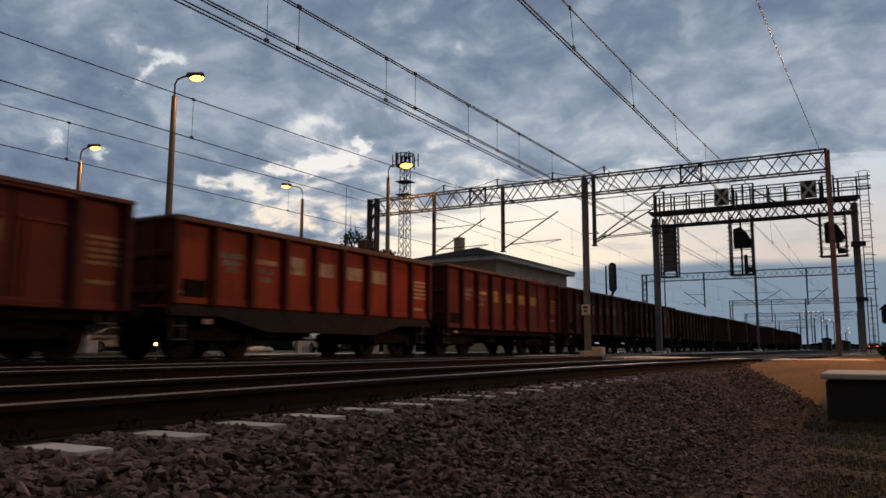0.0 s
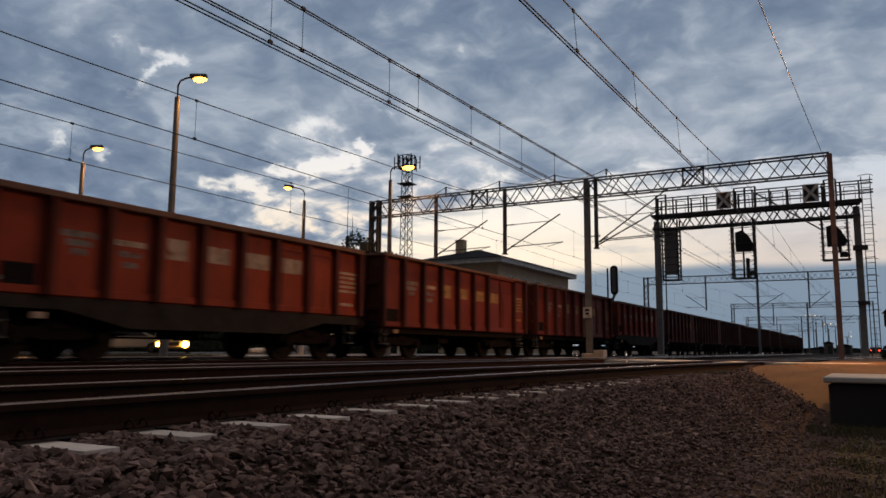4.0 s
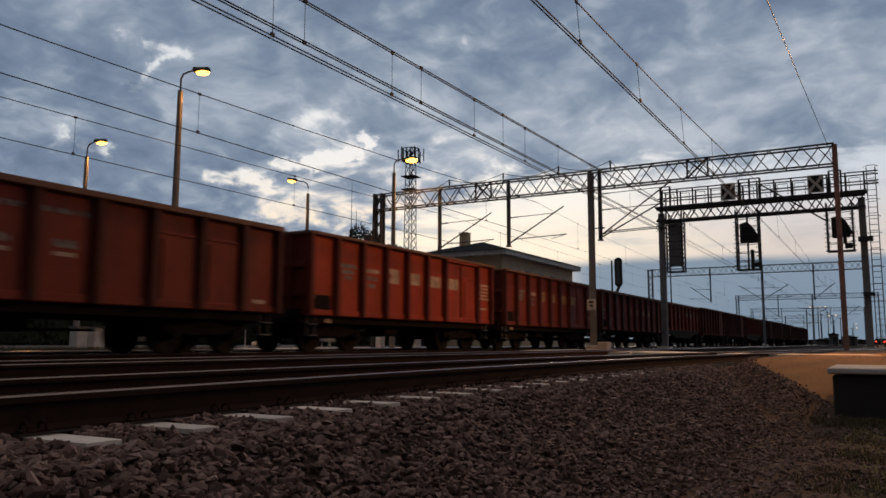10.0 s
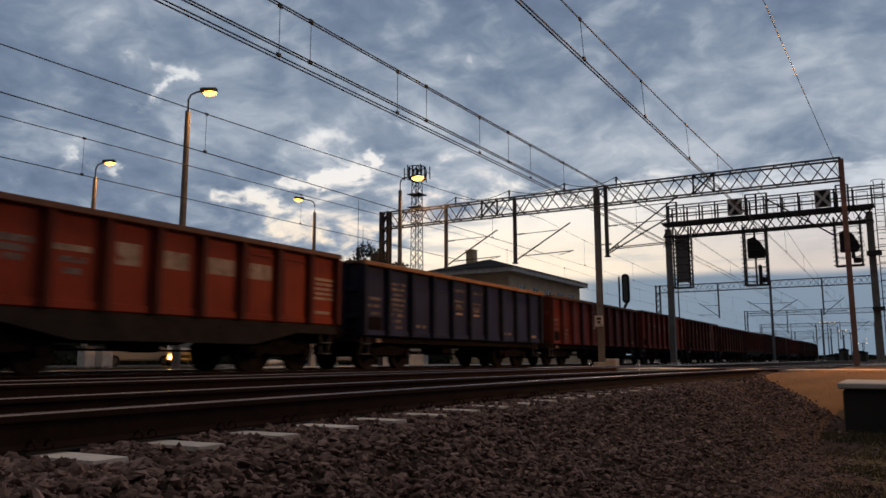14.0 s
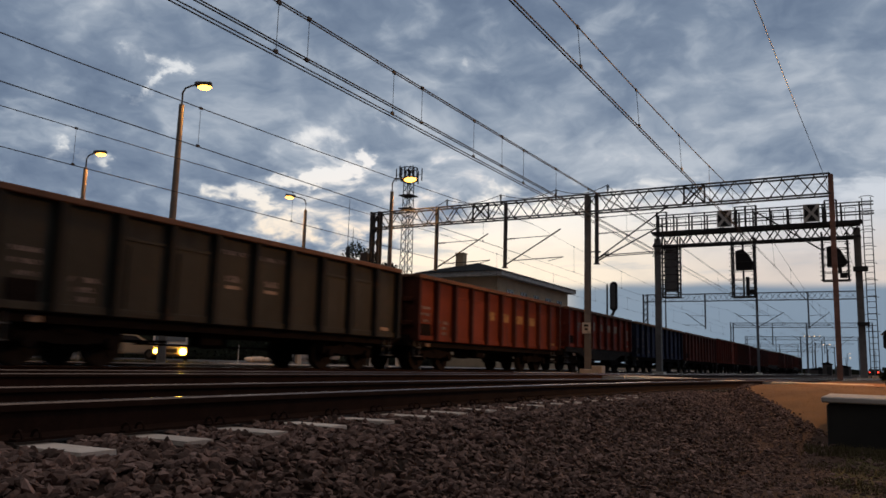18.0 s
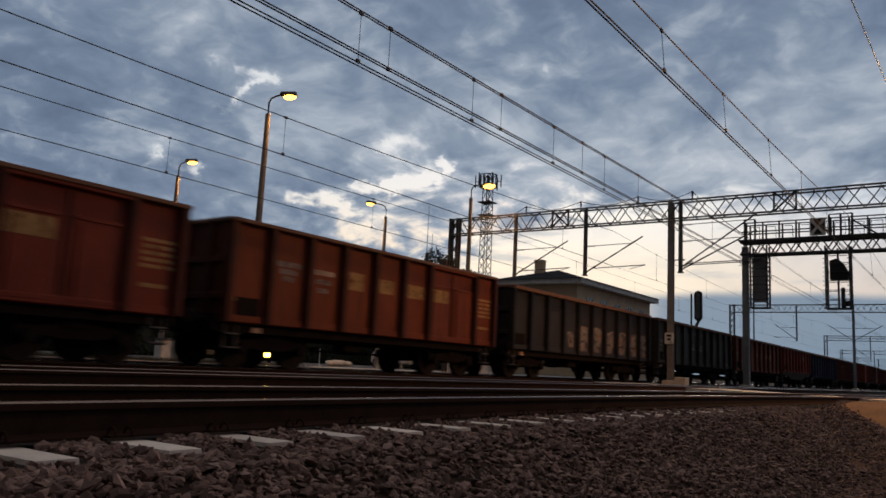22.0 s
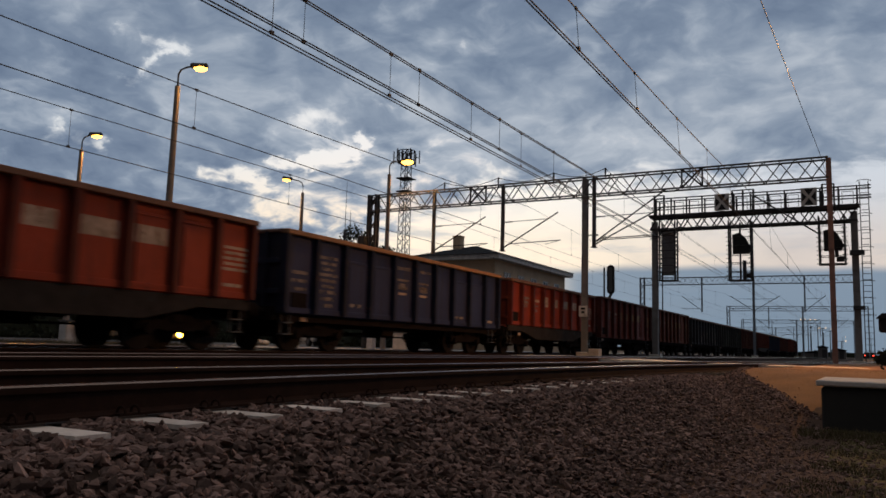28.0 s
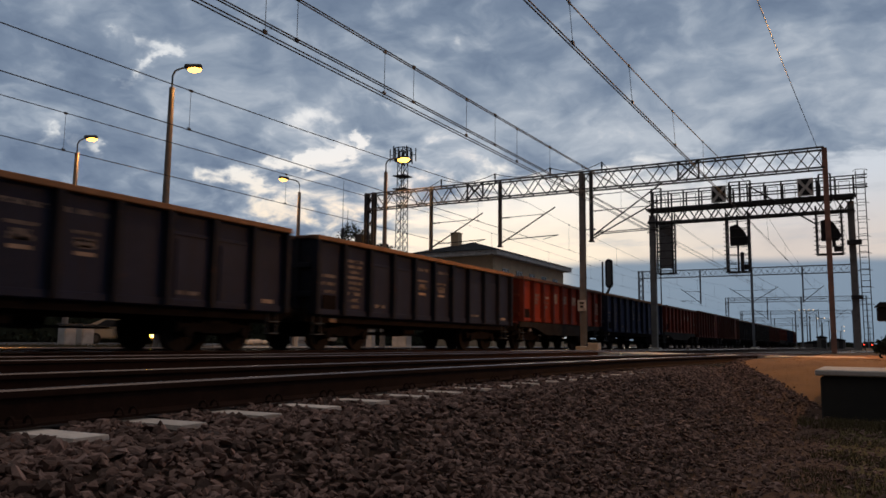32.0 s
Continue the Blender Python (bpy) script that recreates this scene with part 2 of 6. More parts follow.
def wagon_paint(name, colour, rust=0.35):
    """Weathered wagon paint: dirt running down, rust blooms and pale scuffs."""
    mat = bpy.data.materials.new(name)
    mat.use_nodes = True
    n = Nodes(mat.node_tree)
    where = n.add("ShaderNodeTexCoord").outputs["Object"]
    pick = n.add("ShaderNodeObjectInfo").outputs["Random"]
    moved = n.vec("ADD", where, n.add("ShaderNodeCombineXYZ", {0: n.math("MULTIPLY", pick, 37.0), 1: n.math("MULTIPLY", pick, 11.0), 2: 0.0}).outputs[0])
    runs = n.noise(n.vec("MULTIPLY", moved, (1.0, 2.6, 0.22)), 2.2, 5.0, 0.65)
    cloud = n.noise(moved, 0.8, 4.0, 0.6)
    grain = n.noise(moved, 26.0, 4.0, 0.65)
    base = n.ramp(n.math("ADD", n.math("MULTIPLY", cloud, 0.6), n.math("MULTIPLY", grain, 0.4)),
                  [(0.30, tuple(c * 0.62 for c in colour)), (0.55, colour), (0.75, tuple(min(1, c * 1.3 + 0.01) for c in colour))])
    base = n.mix(n.math("MULTIPLY", n.smooth(runs, 0.50, 0.72), 0.55), base, rgb(0.035, 0.026, 0.022))
    bloom = n.smooth(n.noise(moved, 3.4, 8.0, 0.72, 0.4), 0.56, 0.70)
    base = n.mix(n.math("MULTIPLY", bloom, rust), base, rgb(0.13, 0.055, 0.028))
    relief = n.add("ShaderNodeBump", {"Strength": 0.25, "Distance": 0.02, "Height": n.noise(moved, 5.0, 6.0, 0.6)}).outputs[0]
    shader = n.add("ShaderNodeBsdfPrincipled", {"Base Color": base, "Roughness": n.math("ADD", n.math("MULTIPLY", grain, 0.3), 0.45), "Normal": relief,
                                                "Specular IOR Level": 0.15})
    n.add("ShaderNodeOutputMaterial", {0: shader.outputs[0]})
    return mat


# brown stone, its colour warmed to stand in for sodium light
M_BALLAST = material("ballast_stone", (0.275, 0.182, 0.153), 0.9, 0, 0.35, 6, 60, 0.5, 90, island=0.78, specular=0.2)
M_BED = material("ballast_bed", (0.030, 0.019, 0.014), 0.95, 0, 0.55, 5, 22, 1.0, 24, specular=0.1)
M_EARTH = material("trodden_earth", (0.095, 0.055, 0.037), 0.95, 0, 0.45, 2.5, 40, 0.8, 40, specular=0.1)
M_RAIL = material("rail_rust", (0.028, 0.014, 0.010), 0.9, 0.0, 0.35, 5, 50, 0.3, 80, specular=0.08)
M_HEAD = material("rail_head_polished", (0.28, 0.21, 0.175), 0.16, 0.75, 0.2, 3, 60, 0.03, 60, specular=0.3)
M_SLEEPER = material("concrete_sleeper", (0.72, 0.63, 0.55), 0.9, 0, 0.18, 4, 50, 0.4, 80, stains=0.25, random_value=0.25)


def dark_seats(mat):
    """Darkens the sleepers round the rail seats and leaves their ends pale."""
    tree = mat.node_tree
    shader = [k for k in tree.nodes if k.type == "BSDF_PRINCIPLED"][0]
    old = shader.inputs["Base Color"].links[0].from_socket
    where = tree.nodes.new("ShaderNodeTexCoord").outputs["Object"]
    split = tree.nodes.new("ShaderNodeSeparateXYZ")
    tree.links.new(where, split.inputs[0])
    away = tree.nodes.new("ShaderNodeMath")
    away.operation = "ABSOLUTE"
    tree.links.new(split.outputs[0], away.inputs[0])
    spread = tree.nodes.new("ShaderNodeMapRange")
    spread.interpolation_type = "SMOOTHSTEP"
    spread.inputs[1].default_value, spread.inputs[2].default_value = 0.89, 0.96
    tree.links.new(away.outputs[0], spread.inputs[0])
    mixer = tree.nodes.new("ShaderNodeMix")
    mixer.data_type = "RGBA"
    mixer.inputs[6].default_value = (0.035, 0.024, 0.018, 1)
    tree.links.new(spread.outputs[0], mixer.inputs[0])
    tree.links.new(old, mixer.inputs[7])
    tree.links.new(mixer.outputs[2], shader.inputs["Base Color"])


dark_seats(M_SLEEPER)
M_CONCRETE = material("pale_concrete", (0.54, 0.50, 0.45), 0.9, 0, 0.2, 1.6, 40, 0.3, 60, stains=0.3)
# near-black stained concrete, far darker than the cover slab
M_DARKCON = material("dark_concrete", (0.030, 0.029, 0.026), 0.9, 0, 0.35, 1.6, 40, 0.3, 60, stains=0.5)
M_POST = material("weathered_post_paint", (0.20, 0.195, 0.19), 0.75, 0.0, 0.25, 2.5, 30, 0.15, 60, stains=0.35)
M_STEEL = material("galvanised_steel", (0.085, 0.086, 0.088), 0.7, 0.1, 0.3, 3, 30, 0.15, 60, stains=0.3)
# steel of the far gantries, with the haze of distance in its colour
M_FARSTEEL = material("haze_tinted_steel", (0.20, 0.225, 0.26), 0.7, 0.1, 0.25, 3, 30, 0.1, 60)
M_DARKSTEEL = material("dark_steel", (0.038, 0.038, 0.040), 0.75, 0.0, 0.3, 3, 30, 0.15, 60)
# rusty post steel with orange lamp light worked into the colour
M_LAMPLIT_RUST = material("lamplit_rusty_steel", (0.30, 0.165, 0.125), 0.8, 0.0, 0.4, 2.2, 30, 0.2, 60, stains=0.35)
M_WIRE = material("copper_wire", (0.05, 0.05, 0.05), 0.6, 0.3, 0.2, 3, 30, 0, 60)
M_UNDER = material("grimy_underframe", (0.017, 0.013, 0.012), 0.95, 0.0, 0.4, 2.5, 30, 0.3, 50, specular=0.06)
M_FRAME = material("grey_underframe", (0.036, 0.030, 0.027), 0.9, 0.0, 0.4, 2.0, 30, 0.3, 50, stains=0.5, specular=0.1)
M_WHEEL = material("wheel_steel", (0.020, 0.016, 0.014), 0.85, 0.0, 0.3, 6, 40, 0.2, 60, specular=0.08)
M_BLACK = material("matt_black", (0.012, 0.012, 0.013), 0.8, 0, 0.3, 4, 40, 0.1, 60)
M_WHITE = material("white_paint", (0.62, 0.60, 0.57), 0.7, 0, 0.25, 3, 40, 0.1, 60, stains=0.4)
# rust brown of the top rails, light from above included in the tone
M_LOAD = material("top_rail_lit_rust", (0.175, 0.088, 0.055), 0.8, 0, 0.35, 2, 25, 0.3, 60)
M_GRASS = material("dry_grass", (0.25, 0.118, 0.038), 0.95, 0, 0.2, 1.4, 45, 0.1, 70, island=0.08)
M_VERGE = material("olive_turf_blades", (0.125, 0.102, 0.046), 0.95, 0, 0.4, 2.0, 45, 0.3, 70, island=0.4)
M_LAWN = material("dry_turf", (0.195, 0.088, 0.027), 0.95, 0, 0.35, 1.3, 28, 0.6, 45)
M_OLIVE = material("olive_turf", (0.105, 0.082, 0.034), 0.95, 0, 0.5, 2.2, 40, 0.9, 50, specular=0.1)
M_GREEN = material("dark_foliage", (0.030, 0.042, 0.020), 0.9, 0, 0.5, 3, 30, 0.2, 40, island=0.6)
M_BARK = material("bark", (0.05, 0.04, 0.03), 0.95, 0, 0.4, 6, 40, 0.5, 60)
M_PLASTER = material("beige_plaster", (0.62, 0.47, 0.31), 0.9, 0, 0.15, 0.8, 30, 0.2, 60, stains=0.25)
M_ROOF = material("dark_roofing", (0.026, 0.027, 0.030), 0.95, 0, 0.3, 1.0, 12, 0.4, 20, specular=0.08)
M_GLASS = material("dark_window", (0.03, 0.035, 0.045), 0.15, 0, 0.2, 1, 10, 0, 20)
M_GLOW = glowing("sodium_lamp", (1.0, 0.42, 0.065), 7.0)
M_HEADLIGHT = glowing("headlight", (1.0, 0.42, 0.03), 60.0)
M_FARLIGHT = glowing("far_lamp", (1.0, 0.72, 0.40), 1.5)
M_REDLIGHT = glowing("tail_lamp", (1.0, 0.06, 0.03), 3.0)
def worn_marking(name, colour, lost):
    """Stencilled paint that has flaked and grown dirty."""
    mat = bpy.data.materials.new(name)
    mat.use_nodes = True
    n = Nodes(mat.node_tree)
    where = n.add("ShaderNodeTexCoord").outputs["Object"]
    tone = n.noise(where, 4.0, 5.0, 0.65)
    shade = n.ramp(tone, [(0.32, tuple(c * 0.5 for c in colour)), (0.62, colour)])
    hole = n.smooth(n.noise(n.vec("MULTIPLY", where, (1.0, 1.0, 0.6)), 6.0, 6.0, 0.7, 0.5), lost, lost + 0.10)
    paint = n.add("ShaderNodeBsdfPrincipled", {"Base Color": shade, "Roughness": 0.8, "Specular IOR Level": 0.15}).outputs[0]
    bare = n.add("ShaderNodeBsdfTransparent").outputs[0]
    both = n.add("ShaderNodeMixShader", {0: hole, 1: paint, 2: bare}).outputs[0]
    n.add("ShaderNodeOutputMaterial", {0: both})
    return mat


M_MARK = worn_marking("faded_white_marking", (0.52, 0.39, 0.30), 0.56)
M_FAINT = worn_marking("nearly_lost_marking", (0.27, 0.225, 0.205), 0.50)
M_TAN = worn_marking("faded_tan_paint", (0.42, 0.25, 0.11), 0.55)

# brown is the red paint darkened for the dimness of the far wagons
PAINT_BASE = {"red": (0.215, 0.041, 0.026), "orange": (0.33, 0.050, 0.023), "crimson": (0.38, 0.060, 0.027), "rust": (0.20, 0.045, 0.020), "brown": (0.15, 0.034, 0.022),
              "blue": (0.034, 0.044, 0.105), "slate": (0.028, 0.034, 0.066), "green": (0.060, 0.057, 0.047), "grey": (0.040, 0.038, 0.042)}
RUST = {"red": 0.35, "orange": 0.25, "crimson": 0.3, "rust": 0.4, "brown": 0.4, "blue": 0.2, "slate": 0.25, "green": 0.3, "grey": 0.3}
PAINTS = {k: wagon_paint("wagon_paint_" + k, c, RUST[k]) for k, c in PAINT_BASE.items()}
# ribs and ends: the wagon paint darkened in place of shade, with more rust
SHADED = {k: wagon_paint("shaded_rib_" + k, tuple(v * 0.34 + 0.005 for v in c), 0.5) for k, c in PAINT_BASE.items()}


# ---------------------------------------------------------------- mesh helpers
def box(bm, centre, size, turn=None, bevel=0.0):
    """A box, bevelled where asked, into bm."""
    m = Matrix.LocRotScale(centre, turn, size)
    made = bmesh.ops.create_cube(bm, size=1.0, matrix=m)["verts"]
    if bevel:
        edges = list({e for v in made for e in v.link_edges})
        bmesh.ops.bevel(bm, geom=edges, offset=bevel, segments=1, affect="EDGES")
    return made


def bar(bm, p, q, width, depth=None):
    """A square bar from p to q."""
    p, q = Vector(p), Vector(q)
    way = q - p
    turn = way.to_track_quat("Z", "Y")
    box(bm, (p + q) / 2, (width, depth or width, way.length), turn)


def tube(bm, p, q, r, r2=None, seg=8, caps=True):
    """A round bar or cone from p to q."""
    p, q = Vector(p), Vector(q)
    way = q - p
    m = Matrix.Translation((p + q) / 2) @ way.to_track_quat("Z", "Y").to_matrix().to_4x4()
    bmesh.ops.create_cone(bm, cap_ends=caps, segments=seg, radius1=r, radius2=r if r2 is None else r2, depth=way.length, matrix=m)


def line_tube(bm, points, r, seg=5):
    """A thin tube along points."""
    rings = []
    for i, p in enumerate(points):
        a, b = Vector(points[max(0, i - 1)]), Vector(points[min(len(points) - 1, i + 1)])
        way = (b - a).normalized()
        side = way.cross(Vector((0, 0, 1)))
        side = side.normalized() if side.length > 1e-4 else Vector((1, 0, 0))
        other = side.cross(way)
        rings.append([bm.verts.new(Vector(p) + r * (math.cos(k * math.tau / seg) * side + math.sin(k * math.tau / seg) * other)) for k in range(seg)])
    for a, b in zip(rings, rings[1:]):
        for k in range(seg):
            bm.faces.new((a[k], a[(k + 1) % seg], b[(k + 1) % seg], b[k]))
    bm.faces.new(rings[0][::-1])
    bm.faces.new(rings[-1])


def prism(bm, outline, axis, a, b):
    """The closed outline (pairs) drawn along axis from a to b."""
    def put(u, v, w):
        return {"x": (w, u, v), "y": (u, w, v), "z": (u, v, w)}[axis]
    lo = [bm.verts.new(put(u, v, a)) for u, v in outline]
    hi = [bm.verts.new(put(u, v, b)) for u, v in outline]
    k = len(outline)
    for i in range(k):
        bm.faces.new((lo[i], lo[(i + 1) % k], hi[(i + 1) % k], hi[i]))
    bm.faces.new(lo[::-1])
    bm.faces.new(hi)


def mesh_of(name, bm, mat, smooth=False):
    bmesh.ops.recalc_face_normals(bm, faces=bm.faces)
    data = bpy.data.meshes.new(name)
    bm.to_mesh(data)
    bm.free()
    for m in (mat if isinstance(mat, (list, tuple)) else [mat]):
        data.materials.append(m)
    if smooth:
        data.polygons.foreach_set("use_smooth", [True] * len(data.polygons))
    return data


def part(name, bm, mat, parent=None, label="", smooth=False):
    """Links a bmesh (or a mesh) as one mesh object under a thing or a part."""
    data = bm if isinstance(bm, bpy.types.Mesh) else mesh_of(name, bm, mat, smooth)
    ob = new(name, data)
    ob.parent = parent
    if label:
        ob["label"] = label
    return ob


def thing(name, place, label, category, group="", kind=""):
    ob = new(name)
    ob.matrix_basis = place
    ob.empty_display_size = 0.2
    return tagged(ob, label, category, group, kind)


def made(build, *args, **kw):
    bm = bmesh.new()
    build(bm, *args, **kw)
    return bm


# ---------------------------------------------------------------- ground
def near_rail(y):
    """x of the near running rail of the curved siding."""
    if y > 24.0:
        return near_rail(24.0) + (y - 24.0) * 0.125
    return -3.36 - 0.0717 * y + 0.00409 * y * y


def fade(v, a, b):
    v = min(1.0, max(0.0, (v - a) / (b - a)))
    return v * v * (3 - 2 * v)


def low_ground(x, y):
    """Level of the earth and turf beside the tracks."""
    z = -0.88 + 0.04 * noise.noise((x * 0.5, y * 0.5, 0.0))
    z += 0.84 * fade(y, 10.3, 17.4)
    return z


def ground_z(x, y):
    edge = near_rail(max(-6.0, min(y, 24.0))) + 0.95
    bed = -0.199
    if x <= edge:
        z = bed - 0.02 * fade(x, edge - 0.43, edge - 0.25)
    else:
        z = max(bed - 0.02 - (x - edge) * 0.485, low_ground(x, y))
        z = min(z, max(bed, low_ground(x, y)) if y > 14 else bed)
    if x < -16.6:
        z = -0.235 + 0.12 * fade(-x, 16.6, 17.6)
    if y > 18 and x > edge:
        z = max(z, -0.10)
    if y > 24:
        z = max(z, -0.235 + 0.1 * fade(x, -2.5, 0.0))
    return z


def lawn_edge(y):
    """x of the line where the dry turf begins."""
    return max(near_rail(min(y, 24.0)) + 1.1, -0.73 - (y - 12.77) * 0.475)


def build_ground():
    xs = sorted({round(v, 3) for v in [-2500, -900, -400, -200, -120, -80, -50, -40, -30, -25, -20, -18, -17.6, -17, -16.6, -15, -13, -11, -9, -7, -5, -4.5, -4, -3.6]
                 + [-3.3 + 0.12 * i for i in range(60)] + [4.4, 6, 9, 14, 25, 50, 100, 250, 700, 2500]})
    ys = sorted({round(v, 3) for v in [-2500, -700, -200, -60, -30, -15, -8, -5] + [-3 + 0.15 * i for i in range(190)] + [27, 30, 35, 45, 60, 80, 120, 200, 350, 700, 1400, 3000]})
    verts = [(x, y, ground_z(x, y)) for y in ys for x in xs]
    k = len(xs)
    faces, mats = [], []
    for j in range(len(ys) - 1):
        for i in range(k - 1):
            faces.append((j * k + i, j * k + i + 1, (j + 1) * k + i + 1, (j + 1) * k + i))
            x, y = (xs[i] + xs[i + 1]) / 2, (ys[j] + ys[j + 1]) / 2
            z = ground_z(x, y)
            lawn = y > 12.6 and x > lawn_edge(y) and z <= low_ground(x, y) + 0.02 and z > -0.80
            earth = x > near_rail(min(max(y, -6), 24)) + 1.15 and z < low_ground(x, y) + 0.03
            olive = y < 12.9 and x > -0.62 + (12.0 - y) * 0.085 + 0.35 * noise.noise((x * 1.1, y * 0.8, 4.0)) and z < -0.6
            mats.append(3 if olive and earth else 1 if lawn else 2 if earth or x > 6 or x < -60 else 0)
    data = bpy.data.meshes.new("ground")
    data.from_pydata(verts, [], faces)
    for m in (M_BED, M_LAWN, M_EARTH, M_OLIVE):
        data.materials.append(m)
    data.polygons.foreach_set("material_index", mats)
    data.polygons.foreach_set("use_smooth", [True] * len(faces))
    tagged(new("ground", data), "dark ballast bed, trodden earth and dry turf beside the tracks", "ground", kind="structure")


build_ground()


def stones(name, count, region, size, label, mat, seed):
    """Loose broken stones strewn on the ground, one mesh."""
    rng = np.random.default_rng(seed)
    bm = bmesh.new()
    bmesh.ops.create_icosphere(bm, subdivisions=1, radius=1.0)
    ball = np.array([v.co[:] for v in bm.verts])
    tris = np.array([[v.index for v in f.verts] for f in bm.faces])
    bm.free()
    shapes = []
    for _ in range(14):
        cut = ball.copy()
        for _ in range(9):
            way = rng.normal(size=3)
            way /= np.linalg.norm(way)
            depth = rng.uniform(0.30, 0.62)
            over = cut @ way - depth
            cut -= np.outer(np.maximum(over, 0), way)
        shapes.append(cut * (1.15, 0.95, 0.62) * rng.uniform(0.75, 1.25, 3) * (1 + rng.normal(scale=0.06, size=(12, 1))))
    places = []
    while len(places) < count:
        p = region(rng)
        if p is not None:
            places.append(p)
    verts, faces = [], []
    for i, (x, y) in enumerate(places):
        r = rng.uniform(*size)
        q = Matrix.Rotation(rng.uniform(0, math.tau), 3, "Z") @ Matrix.Rotation(rng.normal(scale=0.55), 3, "X") @ Matrix.Rotation(rng.uniform(0, math.tau), 3, "Z")
        v = shapes[rng.integers(14)] @ np.array(q).T * r + (x, y, ground_z(x, y) + r * rng.uniform(-0.1, 0.55))
        verts.append(v)
        faces.append(tris + i * 12)
    data = bpy.data.meshes.new(name)
    data.from_pydata(np.concatenate(verts).tolist(), [], np.concatenate(faces).tolist())
    data.materials.append(mat)
    tagged(new(name, data), label, "gravel", kind="stuff")


def shoulder(rng):
    y = 1.0 + 15.0 * rng.random() ** 1.65
    between_ends = rng.random() < 0.20
    x = near_rail(y) + (0.12 + 0.46 * rng.random() if between_ends else 0.605 + rng.random() * 3.4)
    if between_ends and abs((y - 0.025 + 0.00286 * y + 4.46) / 0.6 % 1.0 - 0.5) > 0.235:
        return None
    if y > 12.6 and x > lawn_edge(y) - 0.1:
        return None
    if x > 0.9 or rng.random() < fade(x, near_rail(y) + 1.5, near_rail(y) + 3.2) * 0.93:
        return None
    return x, y


def shoulder_far(rng):
    y = 12.0 + 12.0 * rng.random()
    x = near_rail(y) + 0.2 + rng.random() * 1.9
    return (x, y) if ground_z(x, y) > low_ground(x, y) + 0.03 and y < 18.5 else None


def between(rng):
    y = 1.0 + 22.0 * rng.random()
    x = -12.5 + 9.2 * rng.random()
    return (x, y) if x < near_rail(y) - 0.1 else None


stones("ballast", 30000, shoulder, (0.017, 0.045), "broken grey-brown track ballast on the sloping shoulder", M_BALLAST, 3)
def trodden(rng):
    y = 3.0 + 13.5 * rng.random() ** 1.2
    x = near_rail(y) + 1.4 + 3.0 * rng.random()
    return (x, y) if ground_z(x, y) < low_ground(x, y) + 0.05 and x < 1.2 and (y < 12.6 or x < lawn_edge(y)) and not (x > -0.85 and y > 11.8) else None


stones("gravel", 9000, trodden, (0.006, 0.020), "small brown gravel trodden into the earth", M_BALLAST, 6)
def turf_rim(rng):
    y = 12.6 + 4.6 * rng.random()
    return lawn_edge(y) - 0.07 + 0.06 * rng.normal(), y


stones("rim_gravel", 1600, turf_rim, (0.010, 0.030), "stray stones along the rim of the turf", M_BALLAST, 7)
def behind(rng):
    y = -7.0 + 8.0 * rng.random()
    x = near_rail(y) + 0.62 + 2.0 * rng.random() ** 1.2
    return x, y


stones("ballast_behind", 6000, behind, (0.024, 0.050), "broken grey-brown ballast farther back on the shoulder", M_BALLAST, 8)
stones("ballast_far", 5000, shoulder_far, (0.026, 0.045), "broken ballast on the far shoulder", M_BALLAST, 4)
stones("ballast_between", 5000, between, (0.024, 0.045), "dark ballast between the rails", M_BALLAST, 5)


# ---------------------------------------------------------------- tracks
RAIL_PROFILE = [(-0.075, -0.172), (0.075, -0.172), (0.075, -0.160), (0.012, -0.142), (0.010, -0.050), (0.036, -0.038), (0.036, -0.008),
                (0.028, 0.0), (-0.028, 0.0), (-0.036, -0.008), (-0.036, -0.038), (-0.010, -0.050), (-0.012, -0.142), (-0.075, -0.160)]
CURVE_START, CURVE_RADIUS = 145.0, 500.0


def on_track(axis, s):
    """Place and heading (left positive) on a through track, s metres along +y."""
    if s <= CURVE_START:
        return axis, s, 0.0
    a = (s - CURVE_START) / CURVE_RADIUS
    if a > 1.1:
        rest = (a - 1.1) * CURVE_RADIUS
        x, y, _ = on_track(axis, CURVE_START + 1.1 * CURVE_RADIUS)
        return x - rest * math.sin(1.1), y + rest * math.cos(1.1), 1.1
    return axis - CURVE_RADIUS * (1 - math.cos(a)), CURVE_START + CURVE_RADIUS * math.sin(a), a


def sweep_rail(points, z):
    """A rail along points (x, y, heading); the running face has a material of its own."""
    bm = bmesh.new()
    rings = []
    for x, y, a in points:
        rings.append([bm.verts.new((x + u * math.cos(a), y + u * math.sin(a), z + v)) for u, v in RAIL_PROFILE])
    k = len(RAIL_PROFILE)
    for a, b in zip(rings, rings[1:]):
        for i in range(k):
            f = bm.faces.new((a[i], a[(i + 1) % k], b[(i + 1) % k], b[i]))
            f.material_index = 1 if i in (6, 7, 8) else 0
    bm.faces.new(rings[0])
    bm.faces.new(rings[-1][::-1])
    return bm


def sleeper_mesh(mat):
    """A concrete sleeper: low in the middle, with flat shoulders that taper upwards."""
    bm = bmesh.new()
    prism(bm, [(-0.115, -0.2), (0.115, -0.2), (0.088, 0.0), (-0.088, 0.0)], "x", -1.33, 1.33)
    for v in bm.verts:
        if v.co.z > -0.1:
            v.co.z -= 0.011
            v.co.x *= 0.992
    prism(bm, [(-0.10, -0.1), (0.10, -0.1), (0.090, -0.002), (-0.090, -0.002)], "x", -0.88, 0.88)
    return mesh_of("sleeper", bm, mat)


